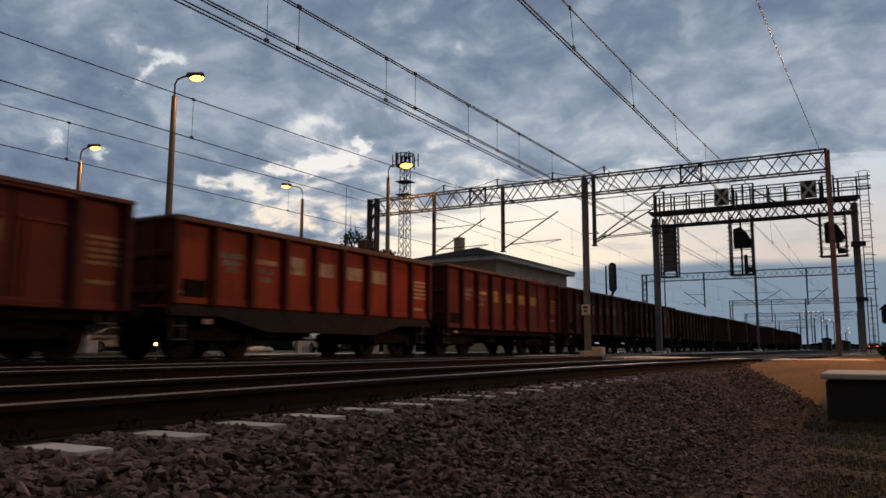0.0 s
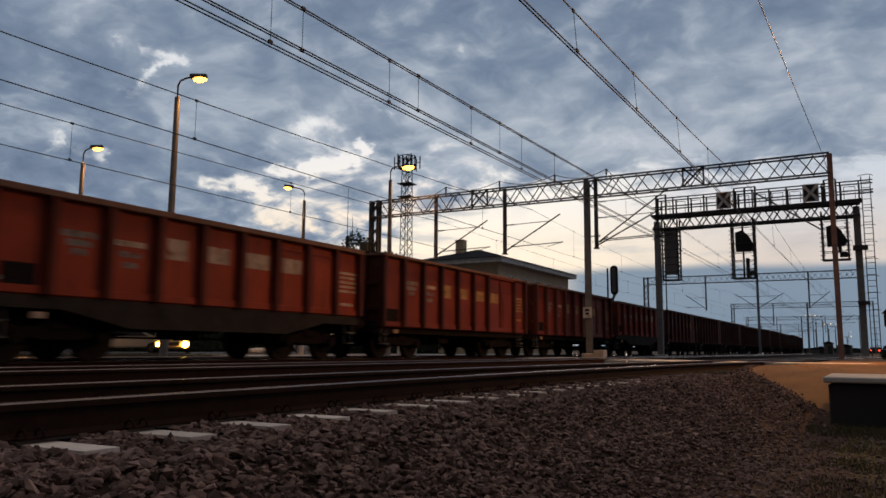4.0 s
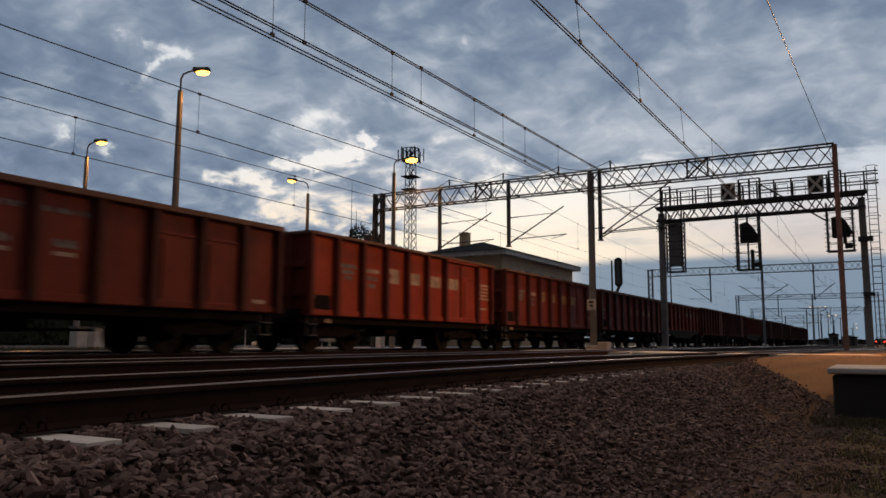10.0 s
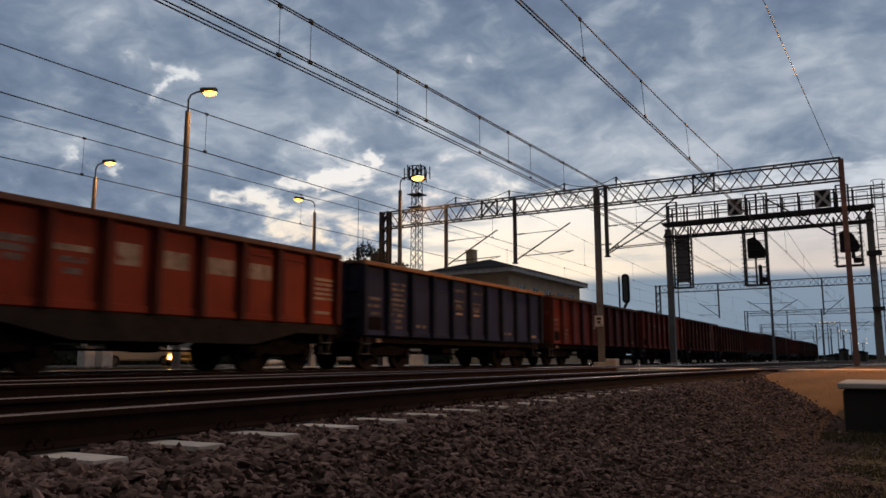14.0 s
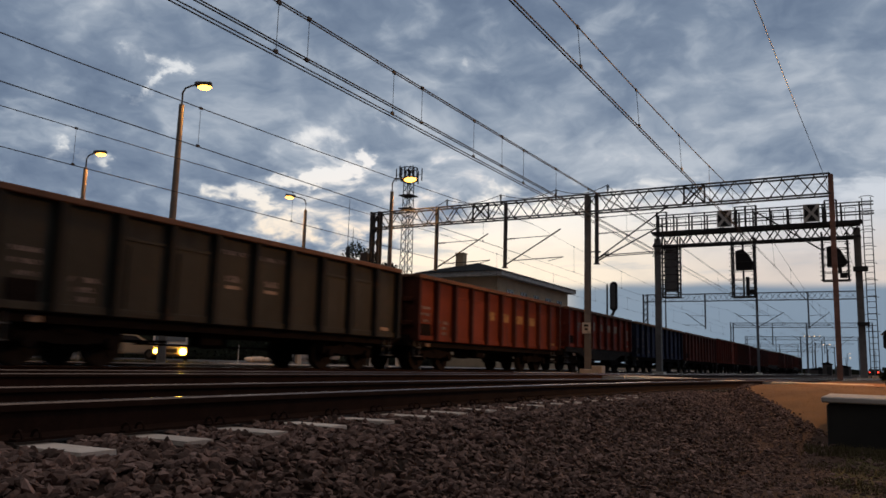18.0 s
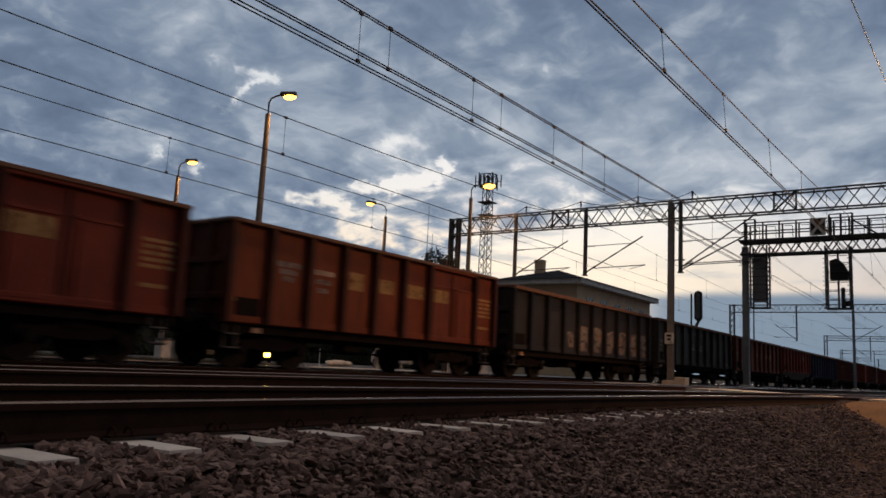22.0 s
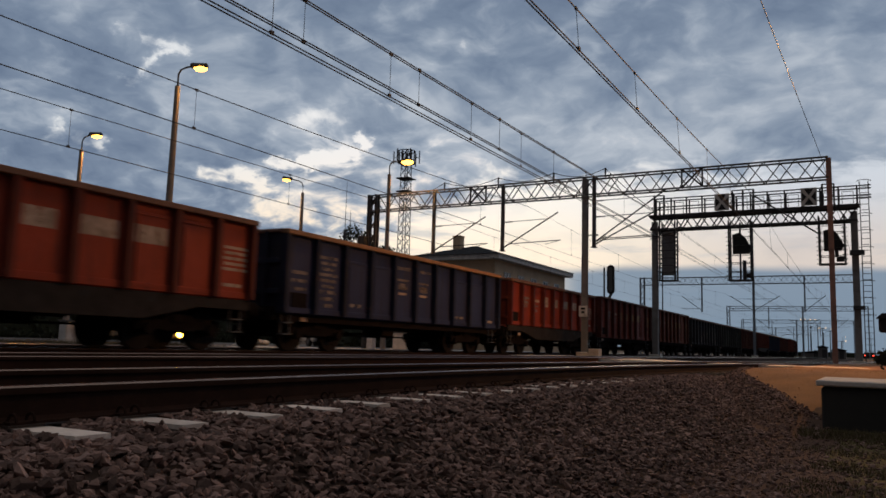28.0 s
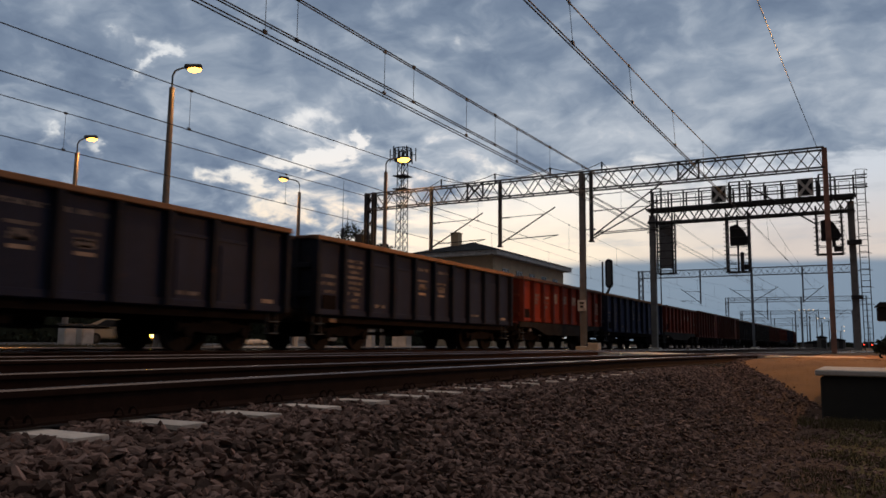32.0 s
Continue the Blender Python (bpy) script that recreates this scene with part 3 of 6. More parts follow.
def clip_mesh():
    bm = bmesh.new()
    box(bm, (0, 0, 0.006), (0.12, 0.15, 0.012))
    for dy in (-0.045, 0.045):
        points = [(0.030 + 0.032 * math.cos(t), dy, 0.010 + 0.038 * math.sin(t)) for t in np.linspace(0.0, math.pi, 7)]
        line_tube(bm, points, 0.007)
    return mesh_of("rail_clip", bm, M_RAIL)


SLEEPER, CLIP = sleeper_mesh(M_SLEEPER), clip_mesh()
# much darker sleepers for tracks 2 to 4 and the far siding
DARK_SLEEPER = sleeper_mesh(material("dark_sleeper", (0.085, 0.066, 0.052), 0.9, 0, 0.3, 4, 50, 0.4, 80, stains=0.4, random_value=0.3))


def track(name, route, z, start, end, sleepers, label, clips=False, lower=0.0):
    """route(s) gives x, y, heading of the axis."""
    base = thing(name, Matrix(), label, "railway track", kind="structure")
    steps = [start + (end - start) * i / 160 for i in range(161)]
    for side in (0.7535, -0.7535):
        points = []
        for s in steps:
            x, y, a = route(s)
            points.append((x + side * math.cos(a), y + side * math.sin(a), a))
        part("rail", sweep_rail(points, z), [M_RAIL, M_HEAD], base, "rusty steel rail with a polished head")
    s = sleepers[0]
    while s < sleepers[1]:
        x, y, a = route(s)
        ob = part("sleeper", SLEEPER if clips and s < 15.5 else DARK_SLEEPER, None, base)
        ob.matrix_basis = Matrix.Translation((x, y, z - 0.168)) @ Matrix.Rotation(a, 4, "Z")
        if clips and s < 9:
            for side in (0.81, ):
                c = part("rail_clip", CLIP, None, base)
                c.matrix_basis = Matrix.Translation((x + side * math.cos(a), y + side * math.sin(a), z - 0.168)) @ Matrix.Rotation(a, 4, "Z")
        s += 0.6
    return base


def siding(s):
    slope = -0.0717 + 0.00818 * min(s, 24.0)
    a = -math.atan(slope)
    x = near_rail(s)
    return x - 0.7535 * math.cos(a), s - 0.7535 * math.sin(a), a


TRAIN_X = -14.75
track("track_1", siding, 0.0, -8.0, 60.0, (-4.46, 40.0), "curved siding on concrete sleepers, rusty rails with bright heads", clips=True)
track("track_2", lambda s: on_track(-8.75, s), 0.0, -40.0, 420.0, (-6.0, 54.0), "main track on concrete sleepers in dark ballast")
track("track_3", lambda s: on_track(TRAIN_X, s), -0.03, -60.0, 480.0, (-6.0, 54.0), "main track that carries the goods train")
track("track_4", lambda s: on_track(-19.8, s), -0.03, -40.0, 420.0, (0.0, 40.0), "track beyond the goods train")


# ---------------------------------------------------------------- goods train
SHORT, LONG = 12.1, 14.15
BODY_GAP = 1.12
TALL, LOW = 3.27, 3.19          # top of the sides over the rail head


M_TIMBER = material("weathered_tan_rail", (0.32, 0.17, 0.085), 0.85, 0, 0.35, 2, 25, 0.3, 60)


def blob(bm, rng, y, z, w, h, x):
    """A flat patch of sprayed paint with a ragged, nearly square outline."""
    k = 22
    ring = []
    for i in range(k):
        a = math.tau * i / k
        r = rng.uniform(0.86, 1.06) / max(abs(math.cos(a)), abs(math.sin(a))) ** 0.75
        ring.append(bm.verts.new((x, y + w * r * math.cos(a), z + h * r * math.sin(a))))
    bm.faces.new(ring)


def stroke(bm, points, x, width):
    """A sprayed line along points (y, z) on the side of a wagon."""
    rows = [(bm.verts.new((x, y, z - width / 2)), bm.verts.new((x, y, z + width / 2))) for y, z in points]
    for (a, b), (c, d) in zip(rows, rows[1:]):
        bm.faces.new((a, c, d, b))


def bogie_parts(wagon, y):
    bm = bmesh.new()
    for side in (-1, 1):
        x = side * 1.0
        prism(bm, [(-1.18, 0.62), (-1.18, 0.46), (-0.55, 0.46), (-0.40, 0.42), (0.40, 0.42), (0.55, 0.46), (1.18, 0.46), (1.18, 0.62),
                   (0.5, 0.66), (0.3, 0.78), (-0.3, 0.78), (-0.5, 0.66)], "x", x - 0.06, x + 0.06)
        for dy in (-0.9, 0.9):
            tube(bm, (x - 0.10, dy, 0.46), (x + 0.16, dy, 0.46), 0.13, seg=10)
            for off in (-0.22, 0.22):
                tube(bm, (x, dy + off, 0.44), (x, dy + off, 0.68), 0.075, seg=8)
        box(bm, (x, 0.0, 0.70), (0.2, 0.5, 0.16))
    box(bm, (0, 0, 0.72), (2.0, 0.45, 0.18))
    bogie = part("bogie", bm, M_UNDER, wagon, "grimy black two-axle bogie")
    bogie.location = (0, y, 0)
    wheels = []
    for dy in (-0.9, 0.9):
        bm = bmesh.new()
        tube(bm, (-1.0, 0, 0), (1.0, 0, 0), 0.08, seg=10)
        for side in (-1, 1):
            tube(bm, (side * 0.69, 0, 0), (side * 0.82, 0, 0), 0.46, seg=28)
            tube(bm, (side * 0.66, 0, 0), (side * 0.69, 0, 0), 0.49, seg=28)
            tube(bm, (side * 0.82, 0, 0), (side * 0.88, 0, 0), 0.17, seg=14)
            for a in range(3):
                c, s = math.cos(a * math.tau / 3), math.sin(a * math.tau / 3)
                tube(bm, (side * 0.825, 0.29 * c, 0.29 * s), (side * 0.835, 0.29 * c, 0.29 * s), 0.06, seg=8)
        w = part("wheelset", bm, M_WHEEL, bogie, "pair of steel wheels on an axle")
        w.location = (0, dy, 0.46)
        wheels.append(w)
    return wheels


def gondola(style, paint, marks, seed, label):
    """An open goods wagon, its origin on the rails at its middle, the front towards +y."""
    rng = random.Random(seed)
    length = SHORT if style in "AB" else LONG
    body = length - BODY_GAP
    mat, shaded, mark = PAINTS[paint], SHADED[paint], M_TAN if marks == "tan" else M_MARK
    wagon = thing("gondola_wagon", Matrix(), label, "railway wagon", "wagons of the goods train")
    TOP = TALL if style == "A" else LOW
    half, sill = body / 2, 1.22 if style == "B" else 0.98
    bays = 9 if style in "AB" else 10
    step = body / bays
    for side in (1, -1):
        x = side * 1.38
        bm = bmesh.new()
        box(bm, (x, 0, (sill + TOP) / 2), (0.05, body, TOP - sill), bevel=0.01)
        box(bm, (x + side * 0.045, 0, sill + 0.10), (0.05, body - 0.02, 0.16), bevel=0.012)
        part("side_wall", bm, mat, wagon)
        bm = bmesh.new()
        box(bm, (x + side * 0.08, 0, TOP - (0.045 if style == "A" else 0.065)), (0.26, body + 0.06, 0.09 if style == "A" else 0.13), bevel=0.015)
        part("top_rail", bm, M_TIMBER if paint in ("blue", "slate") else M_LOAD, wagon,
             "tan weathered top rail" if paint in ("blue", "slate") else "rusty brown top rail, tinted for the light from above")
        doors = [6, 7] if style in "AB" else [2, 3, 7, 8]
        for i in range(bays + 1):
            bm = bmesh.new()
            y = -half + i * step
            y = min(max(y, -half + 0.07), half - 0.07)
            if i not in (7,) or style not in "A":
                prism(bm, [(x, y - 0.10), (x + side * 0.19, y - 0.07), (x + side * 0.19, y + 0.07), (x, y + 0.10)], "z", sill + 0.02, TOP - 0.09)
            else:
                box(bm, (x + side * 0.03, y, (sill + TOP) / 2), (0.06, 0.05, TOP - sill - 0.4))
            part("rib", bm, shaded, wagon)
        for i in doors:
            y = -half + (i + 0.5) * step
            bm = bmesh.new()
            box(bm, (x + side * 0.035, y, sill + 0.86), (0.035, step - 0.22, 1.62), bevel=0.012)
            box(bm, (x + side * 0.06, y, sill + 0.12), (0.05, step - 0.3, 0.05))
            box(bm, (x + side * 0.06, y, sill + 1.62), (0.05, step - 0.3, 0.05))
            tube(bm, (x + side * 0.08, y - step * 0.3, sill + 0.2), (x + side * 0.08, y - step * 0.3, sill + 1.5), 0.018, seg=6)
            part("side_door", bm, mat, wagon)
        if style == "A":
            bm = bmesh.new()
            box(bm, (x + side * 0.10, -half + 7 * step, TOP - 0.10), (0.15, step * 2 + 0.06, 0.12), bevel=0.015)
            part("door_header", bm, mat, wagon)
    for end in (1, -1):
        bm = bmesh.new()
        y = end * (half - 0.03)
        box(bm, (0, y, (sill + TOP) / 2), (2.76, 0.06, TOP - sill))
        part("end_wall", bm, shaded, wagon)
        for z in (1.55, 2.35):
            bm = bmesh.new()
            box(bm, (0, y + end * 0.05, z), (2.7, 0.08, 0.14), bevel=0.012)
            part("end_beam", bm, shaded, wagon)
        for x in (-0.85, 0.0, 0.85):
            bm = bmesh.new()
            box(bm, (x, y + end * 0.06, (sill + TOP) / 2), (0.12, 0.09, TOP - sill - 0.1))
            part("end_rib", bm, shaded, wagon)
        bm = bmesh.new()
        box(bm, (0, y + end * 0.03, TOP - 0.045), (2.9, 0.14, 0.09), bevel=0.012)
        part("end_rail", bm, M_LOAD, wagon)
        bm = bmesh.new()
        box(bm, (0, end * (half + 0.02), 0.98), (2.5, 0.12, 0.36))
        part("headstock", bm, M_UNDER, wagon)
        for x in (-0.875, 0.875):
            bm = bmesh.new()
            tube(bm, (x, end * (half + 0.05), 1.03), (x, end * (half + 0.42), 1.03), 0.10, seg=12)
            tube(bm, (x, end * (half + 0.42), 1.03), (x, end * (length / 2 - 0.012), 1.03), 0.21, 0.19, seg=16)
            part("buffer", bm, M_UNDER, wagon)
        bm = bmesh.new()
        bar(bm, (0, end * half, 0.98), (0, end * (length / 2), 0.92), 0.09)
        part("coupling", bm, M_UNDER, wagon)
        for x in (-1.30, 1.30):
            bm = bmesh.new()
            for z in (0.45, 0.75):
                box(bm, (x, end * (half - 0.35), z), (0.22, 0.36, 0.03))
            for d in (-0.17, 0.17):
                bar(bm, (x, end * (half - 0.35) + d, 0.44), (x, end * (half - 0.35) + d, sill), 0.03)
            part("step", bm, M_STEEL, wagon)
    bm = bmesh.new()
    box(bm, (0, 0, 1.06), (2.6, body - 0.1, 0.10))
    part("floor", bm, M_UNDER, wagon)
    bm = bmesh.new()
    box(bm, (0, 0, 0.86), (0.5, body, 0.30))
    part("centre_sill", bm, M_UNDER, wagon)
    for side in (1, -1):
        bm = bmesh.new()
        if style == "B":
            prism(bm, [(-half, 1.22), (-half, 0.98), (-half + 1.6, 0.98), (-half + 3.1, 0.66), (half - 3.1, 0.66), (half - 1.6, 0.98), (half, 0.98), (half, 1.22)],
                  "x", side * 1.33, side * 1.42)
            part("sole_bar", bm, M_FRAME, wagon, "grey fish-bellied sole bar")
            # flat black discs draw the dark depth of the lightening holes
            for y in (-2.6, -1.0, 1.0, 2.6, 4.2, -4.2):
                bm = bmesh.new()
                tube(bm, (side * 1.42, y, 1.08), (side * 1.425, y, 1.08), 0.07, seg=10)
                part("lightening_hole", bm, M_BLACK, wagon)
        else:
            box(bm, (side * 1.22, 0, 0.90), (0.10, body - 0.2, 0.22))
            part("sole_bar", bm, M_UNDER, wagon)
    bm = bmesh.new()
    tube(bm, (-0.75, 0.5, 0.66), (-0.75, 1.25, 0.66), 0.2, seg=12)
    box(bm, (0.8, -0.8, 0.66), (0.4, 0.7, 0.3), bevel=0.02)
    bar(bm, (-1.1, -2.2, 0.55), (1.1, -2.2, 0.55), 0.06)
    bar(bm, (0, -2.2, 0.5), (0, 2.4, 0.5), 0.05)
    part("brake_gear", bm, M_UNDER, wagon)
    # markings on both sides: blocks and lines of writing as plain bars
    for side in (1, -1):
        def plate(y, z, w, h, what=mark, name="marking"):
            b = bmesh.new()
            x = side * (1.437 if int((y if side > 0 else 1 - y) * bays) in doors else 1.4075)
            box(b, (x, -half + y * body if side > 0 else half - y * body, z), (0.006, w, h))
            part(name, b, what, wagon)

        if marks == "graffiti":
            for i in range(3, bays):
                bay = i if side > 0 else bays - 1 - i
                y = -half + (bay + 0.5) * step
                x = side * (1.4345 if bay in doors else 1.4075)
                small = 0.55 if i == 3 else 1.0
                b = bmesh.new()
                blob(b, rng, y + (0.12 if i == 3 else 0.0), sill + 0.62 + rng.uniform(-0.05, 0.05), (step / 2 - 0.19) * small, rng.uniform(0.50, 0.62) * small, x)
                part("graffiti", b, M_SPRAY, wagon)
                for j in range(2):
                    b = bmesh.new()
                    turn, tall = rng.uniform(0, 6), rng.uniform(0.05, 0.14)
                    stroke(b, [(y + (step / 2 - 0.22) * (u / 4 - 1) * small, sill + 0.45 + 0.62 * j * small + tall * math.sin(turn + u * 0.6)) for u in range(9)], x + side * 0.002 * (j + 1), 0.06)
                    part("graffiti_line", b, M_SPRAY_LINE if j else M_BLACK, wagon)
        elif style in "AB":
            for i, (w, h) in ((3, (0.55, 0.46)), (4, (0.66, 0.38)), (5, (0.95, 0.38)), (6, (0.92, 0.38))):
                plate((i + 0.45) / 9, 2.42 if style == "B" else 2.33, min(w, step - 0.22), h)
            for j in range(3):
                plate(1.5 / 9, 2.45 - 0.17 * j, 0.75 - 0.2 * j, 0.13, M_FAINT)
                plate(2.45 / 9, 2.40 - 0.22 * j, 0.75 - 0.2 * j, 0.12, M_FAINT if j else M_MARK)
            for j in range(5):
                plate(8.55 / 9, 2.45 - 0.13 * j, 0.78 - 0.07 * (j % 2), 0.07, mark)
            plate(8.5 / 9, 1.55, 0.6, 0.08)
            plate(0.45 / 9, 1.5, 0.5, 0.09)
        else:
            if marks in ("tan", "white") and paint in ("red", "rust"):
                for i, w in ((4, 0.45), (5, 0.5), (6, 0.8), (7, 0.7)):
                    plate((i + 0.5) / 10, 2.15, w, 0.34)
            else:
                for i in (4.5, 5.5):
                    plate(i / 10, 2.72, 0.95, 0.10, M_FAINT)
                    plate(i / 10, 2.10, 0.5, 0.15, M_FAINT)
                    plate(i / 10, 1.90, 0.45, 0.08, M_MARK)
            if paint in ("blue", "slate"):
                for j in range(6):
                    plate(1.5 / 10, 2.62 - 0.16 * j, 0.78 - 0.13 * (j % 3), 0.085, M_FAINT)
                for i in (4.5, 5.5):
                    for j in range(3):
                        plate(i / 10, 2.34 - 0.14 * j - 0.02 * (i > 5), 0.62 - 0.16 * j, 0.07, M_FAINT)
                plate(2.5 / 10, 1.35, 0.55, 0.10, M_FAINT)
                plate(7.5 / 10, 1.30, 0.60, 0.09, M_FAINT)
            for j in range(3):
                plate(1.5 / 10, 1.66 - 0.19 * j, 0.7 - 0.15 * j, 0.10, M_FAINT)
                plate(0.55 / 10, 2.1 - 0.22 * j, 0.6, 0.09, M_FAINT)
            plate(9.5 / 10, 1.25, 0.4, 0.10)
        b = bmesh.new()
        box(b, (side * (1.29 if style != "B" else 1.43), -half + 1.1, 0.86), (0.02, 0.26, 0.12))
        part("label_plate", b, M_MARK, wagon)
        b = bmesh.new()
        box(b, (side * 1.43, -half + 0.55 * step, sill + 0.37), (0.03, 0.62, 0.40))
        part("brake_plate", b, M_UNDER, wagon)
    return wagon, length


def spray_material():
    """Faded spray paint: pale smears, worn through to the dark side."""
    mat = bpy.data.materials.new("sprayed_paint")
    mat.use_nodes = True
    n = Nodes(mat.node_tree)
    where = n.vec("MULTIPLY", n.add("ShaderNodeTexCoord").outputs["Object"], (1.0, 1.0, 0.8))
    hue = n.ramp(n.noise(where, 2.1, 6.0, 0.62, 1.2), [(0.38, (0.05, 0.042, 0.042)), (0.46, (0.17, 0.14, 0.13)), (0.56, (0.27, 0.225, 0.20)), (0.66, (0.22, 0.12, 0.09))])
    paint = n.add("ShaderNodeBsdfPrincipled", {"Base Color": hue, "Roughness": 0.75, "Specular IOR Level": 0.2}).outputs[0]
    lost = n.smooth(n.noise(where, 3.3, 7.0, 0.66, 0.9), 0.54, 0.68)
    bare = n.add("ShaderNodeBsdfTransparent").outputs[0]
    n.add("ShaderNodeOutputMaterial", {0: n.add("ShaderNodeMixShader", {0: lost, 1: paint, 2: bare}).outputs[0]})
    return mat


M_SPRAY = spray_material()
M_SPRAY_LINE = worn_marking("sprayed_line", (0.42, 0.36, 0.32), 0.53)

# order of the train, from its head; the index of the first wagon is FIRST
FIRST = -15
ORDER = [("C", "brown", "tan"), ("A", "brown", "tan"), ("C", "brown", "tan"), ("A", "brown", "tan"), ("A", "brown", "tan"), ("C", "brown", "tan"), ("A", "brown", "tan"),
         ("C", "brown", "tan"), ("A", "brown", "tan"), ("A", "brown", "tan"), ("C", "brown", "tan"), ("A", "brown", "tan"), ("A", "brown", "tan"), ("A", "brown", "tan"),
         ("B", "orange", "white"),
         ("A", "red", "tan"), ("A", "red", "tan"), ("B", "orange", "white"), ("C", "red", "tan"), ("A", "red", "tan"), ("A", "crimson", "white"),
         ("C", "red", "none"), ("C", "blue", "none"), ("B", "orange", "white"), ("C", "rust", "tan"), ("C", "green", "none"), ("C", "grey", "graffiti"),
         ("A", "rust", "tan"), ("A", "red", "tan"), ("B", "orange", "white"), ("C", "blue", "none"), ("B", "orange", "white"), ("C", "slate", "none"),
         ("C", "slate", "none"), ("A", "red", "tan")]
WORDS = {"crimson": "bright crimson-red", "brown": "distance-darkened brown-red", "red": "weathered brown-red", "orange": "bright orange-red", "rust": "faded rust-orange", "blue": "dark blue", "green": "dark green",
         "slate": "dark slate-grey", "grey": "dark grey"}
PAINT_MARKS = {"tan": "with faded tan marking blocks", "white": "with white marking blocks", "none": "with small faded markings",
               "graffiti": "with pale sprayed graffiti"}


def advance(t):
    """Metres by which the front corner of wagon 0 stands ahead at t seconds: the train slows a little."""
    return 9.95 + 8.158 * t - 0.02135 * t * t + 0.33 * math.cos(math.tau * t / 32.0)


def build_train():
    train = []
    masters = {}
    offsets = {}
    s = 0.0
    for i, (style, _, _) in enumerate(ORDER):
        k = FIRST + i
        offsets[k] = s
        s -= SHORT if style in "AB" else LONG
    zero = offsets[0]
    for i, key in enumerate(ORDER):
        style, paint, marks = key
        k = FIRST + i
        label = "%s open goods wagon %s" % (WORDS[paint], PAINT_MARKS[marks])
        if key in masters:
            wagon = copy_thing(masters[key], Matrix())
        else:
            wagon, _ = gondola(style, paint, marks, 40 + i, label)
            for y in (-1, 1):
                span = 3.7 if style in "AB" else 4.5
                bogie_parts(wagon, y * span)
            masters[key] = wagon
        length = SHORT if style in "AB" else LONG
        middle = offsets[k] - zero - (length - BODY_GAP) / 2
        train.append((k, wagon, middle))
    return train


TRAIN = build_train()


# ---------------------------------------------------------------- overhead line: gantries, masts and wires
GANTRY_Y = 35.0


def truss(thing_, xa, xb, z0, z1, depth, mat, bay, piece, chord=0.07):
    """A lattice beam from xa to xb with four chords and crossing bars."""
    for y in (-depth / 2, depth / 2):
        for z in (z0, z1):
            bm = bmesh.new()
            bar(bm, (xa, y, z), (xb, y, z), chord)
            part("chord", bm, mat, thing_)
    count = max(4, round((xb - xa) / bay))
    step = (xb - xa) / count
    together = None if piece else bmesh.new()
    for y in (-depth / 2, depth / 2):
        for i in range(count):
            a = xa + i * step
            ends = ((a, y, z0), (a + step, y, z1)) if (i % 2 == 0) == (y < 0) else ((a, y, z1), (a + step, y, z0))
            if piece:
                bm = bmesh.new()
                bar(bm, *ends, chord * 0.6)
                part("diagonal", bm, mat, thing_)
            else:
                bar(together, *ends, chord * 0.6)
    for i in range(count + 1):
        a = xa + i * step
        for z in (z0, z1):
            if piece and i % 2 == 0:
                bm = bmesh.new()
                bar(bm, (a, -depth / 2, z), (a, depth / 2, z), chord * 0.6)
                part("strut", bm, mat, thing_)
            elif not piece:
                bar(together, (a, -depth / 2, z), (a, depth / 2, z), chord * 0.6)
    if not piece:
        part("lattice", together, mat, thing_)


def insulator(bm, p, q, r=0.05):
    p, q = Vector(p), Vector(q)
    tube(bm, p, q, r * 0.35, seg=6)
    for i in range(6):
        c = p.lerp(q, (i + 0.5) / 6)
        d = (q - p).normalized() * 0.012
        tube(bm, c - d, c + d, r, r * 0.6, seg=10)


def cantilever(gantry, x, y, reach, z_low, z_high, name="cantilever"):
    """The tubes that hold messenger and contact wire, from a drop post at x towards the track."""
    bm = bmesh.new()
    tube(bm, (x, y, z_low), (x + reach, y, z_high), 0.035, seg=8)
    tube(bm, (x, y, z_high - 0.35), (x + reach * 0.85, y, z_high - 0.30), 0.018, seg=6)
    tube(bm, (x + reach * 0.12, y, z_low + 0.22), (x + reach * 1.05, y, z_low + 0.30), 0.022, seg=6)
    tube(bm, (x + reach * 1.05, y, z_low + 0.30), (x + reach * 0.78, y, z_low + 0.12), 0.014, seg=6)
    hand = 1 if reach > 0 else -1
    insulator(bm, (x + hand * 0.1, y, z_high - 0.35), (x + hand * 0.55, y, z_high - 0.345))
    insulator(bm, (x + reach * 0.05, y, z_low + 0.09), (x + reach * 0.18, y, z_low + 0.33))
    part(name, bm, M_DARKSTEEL, gantry, "cantilever tubes with insulators")


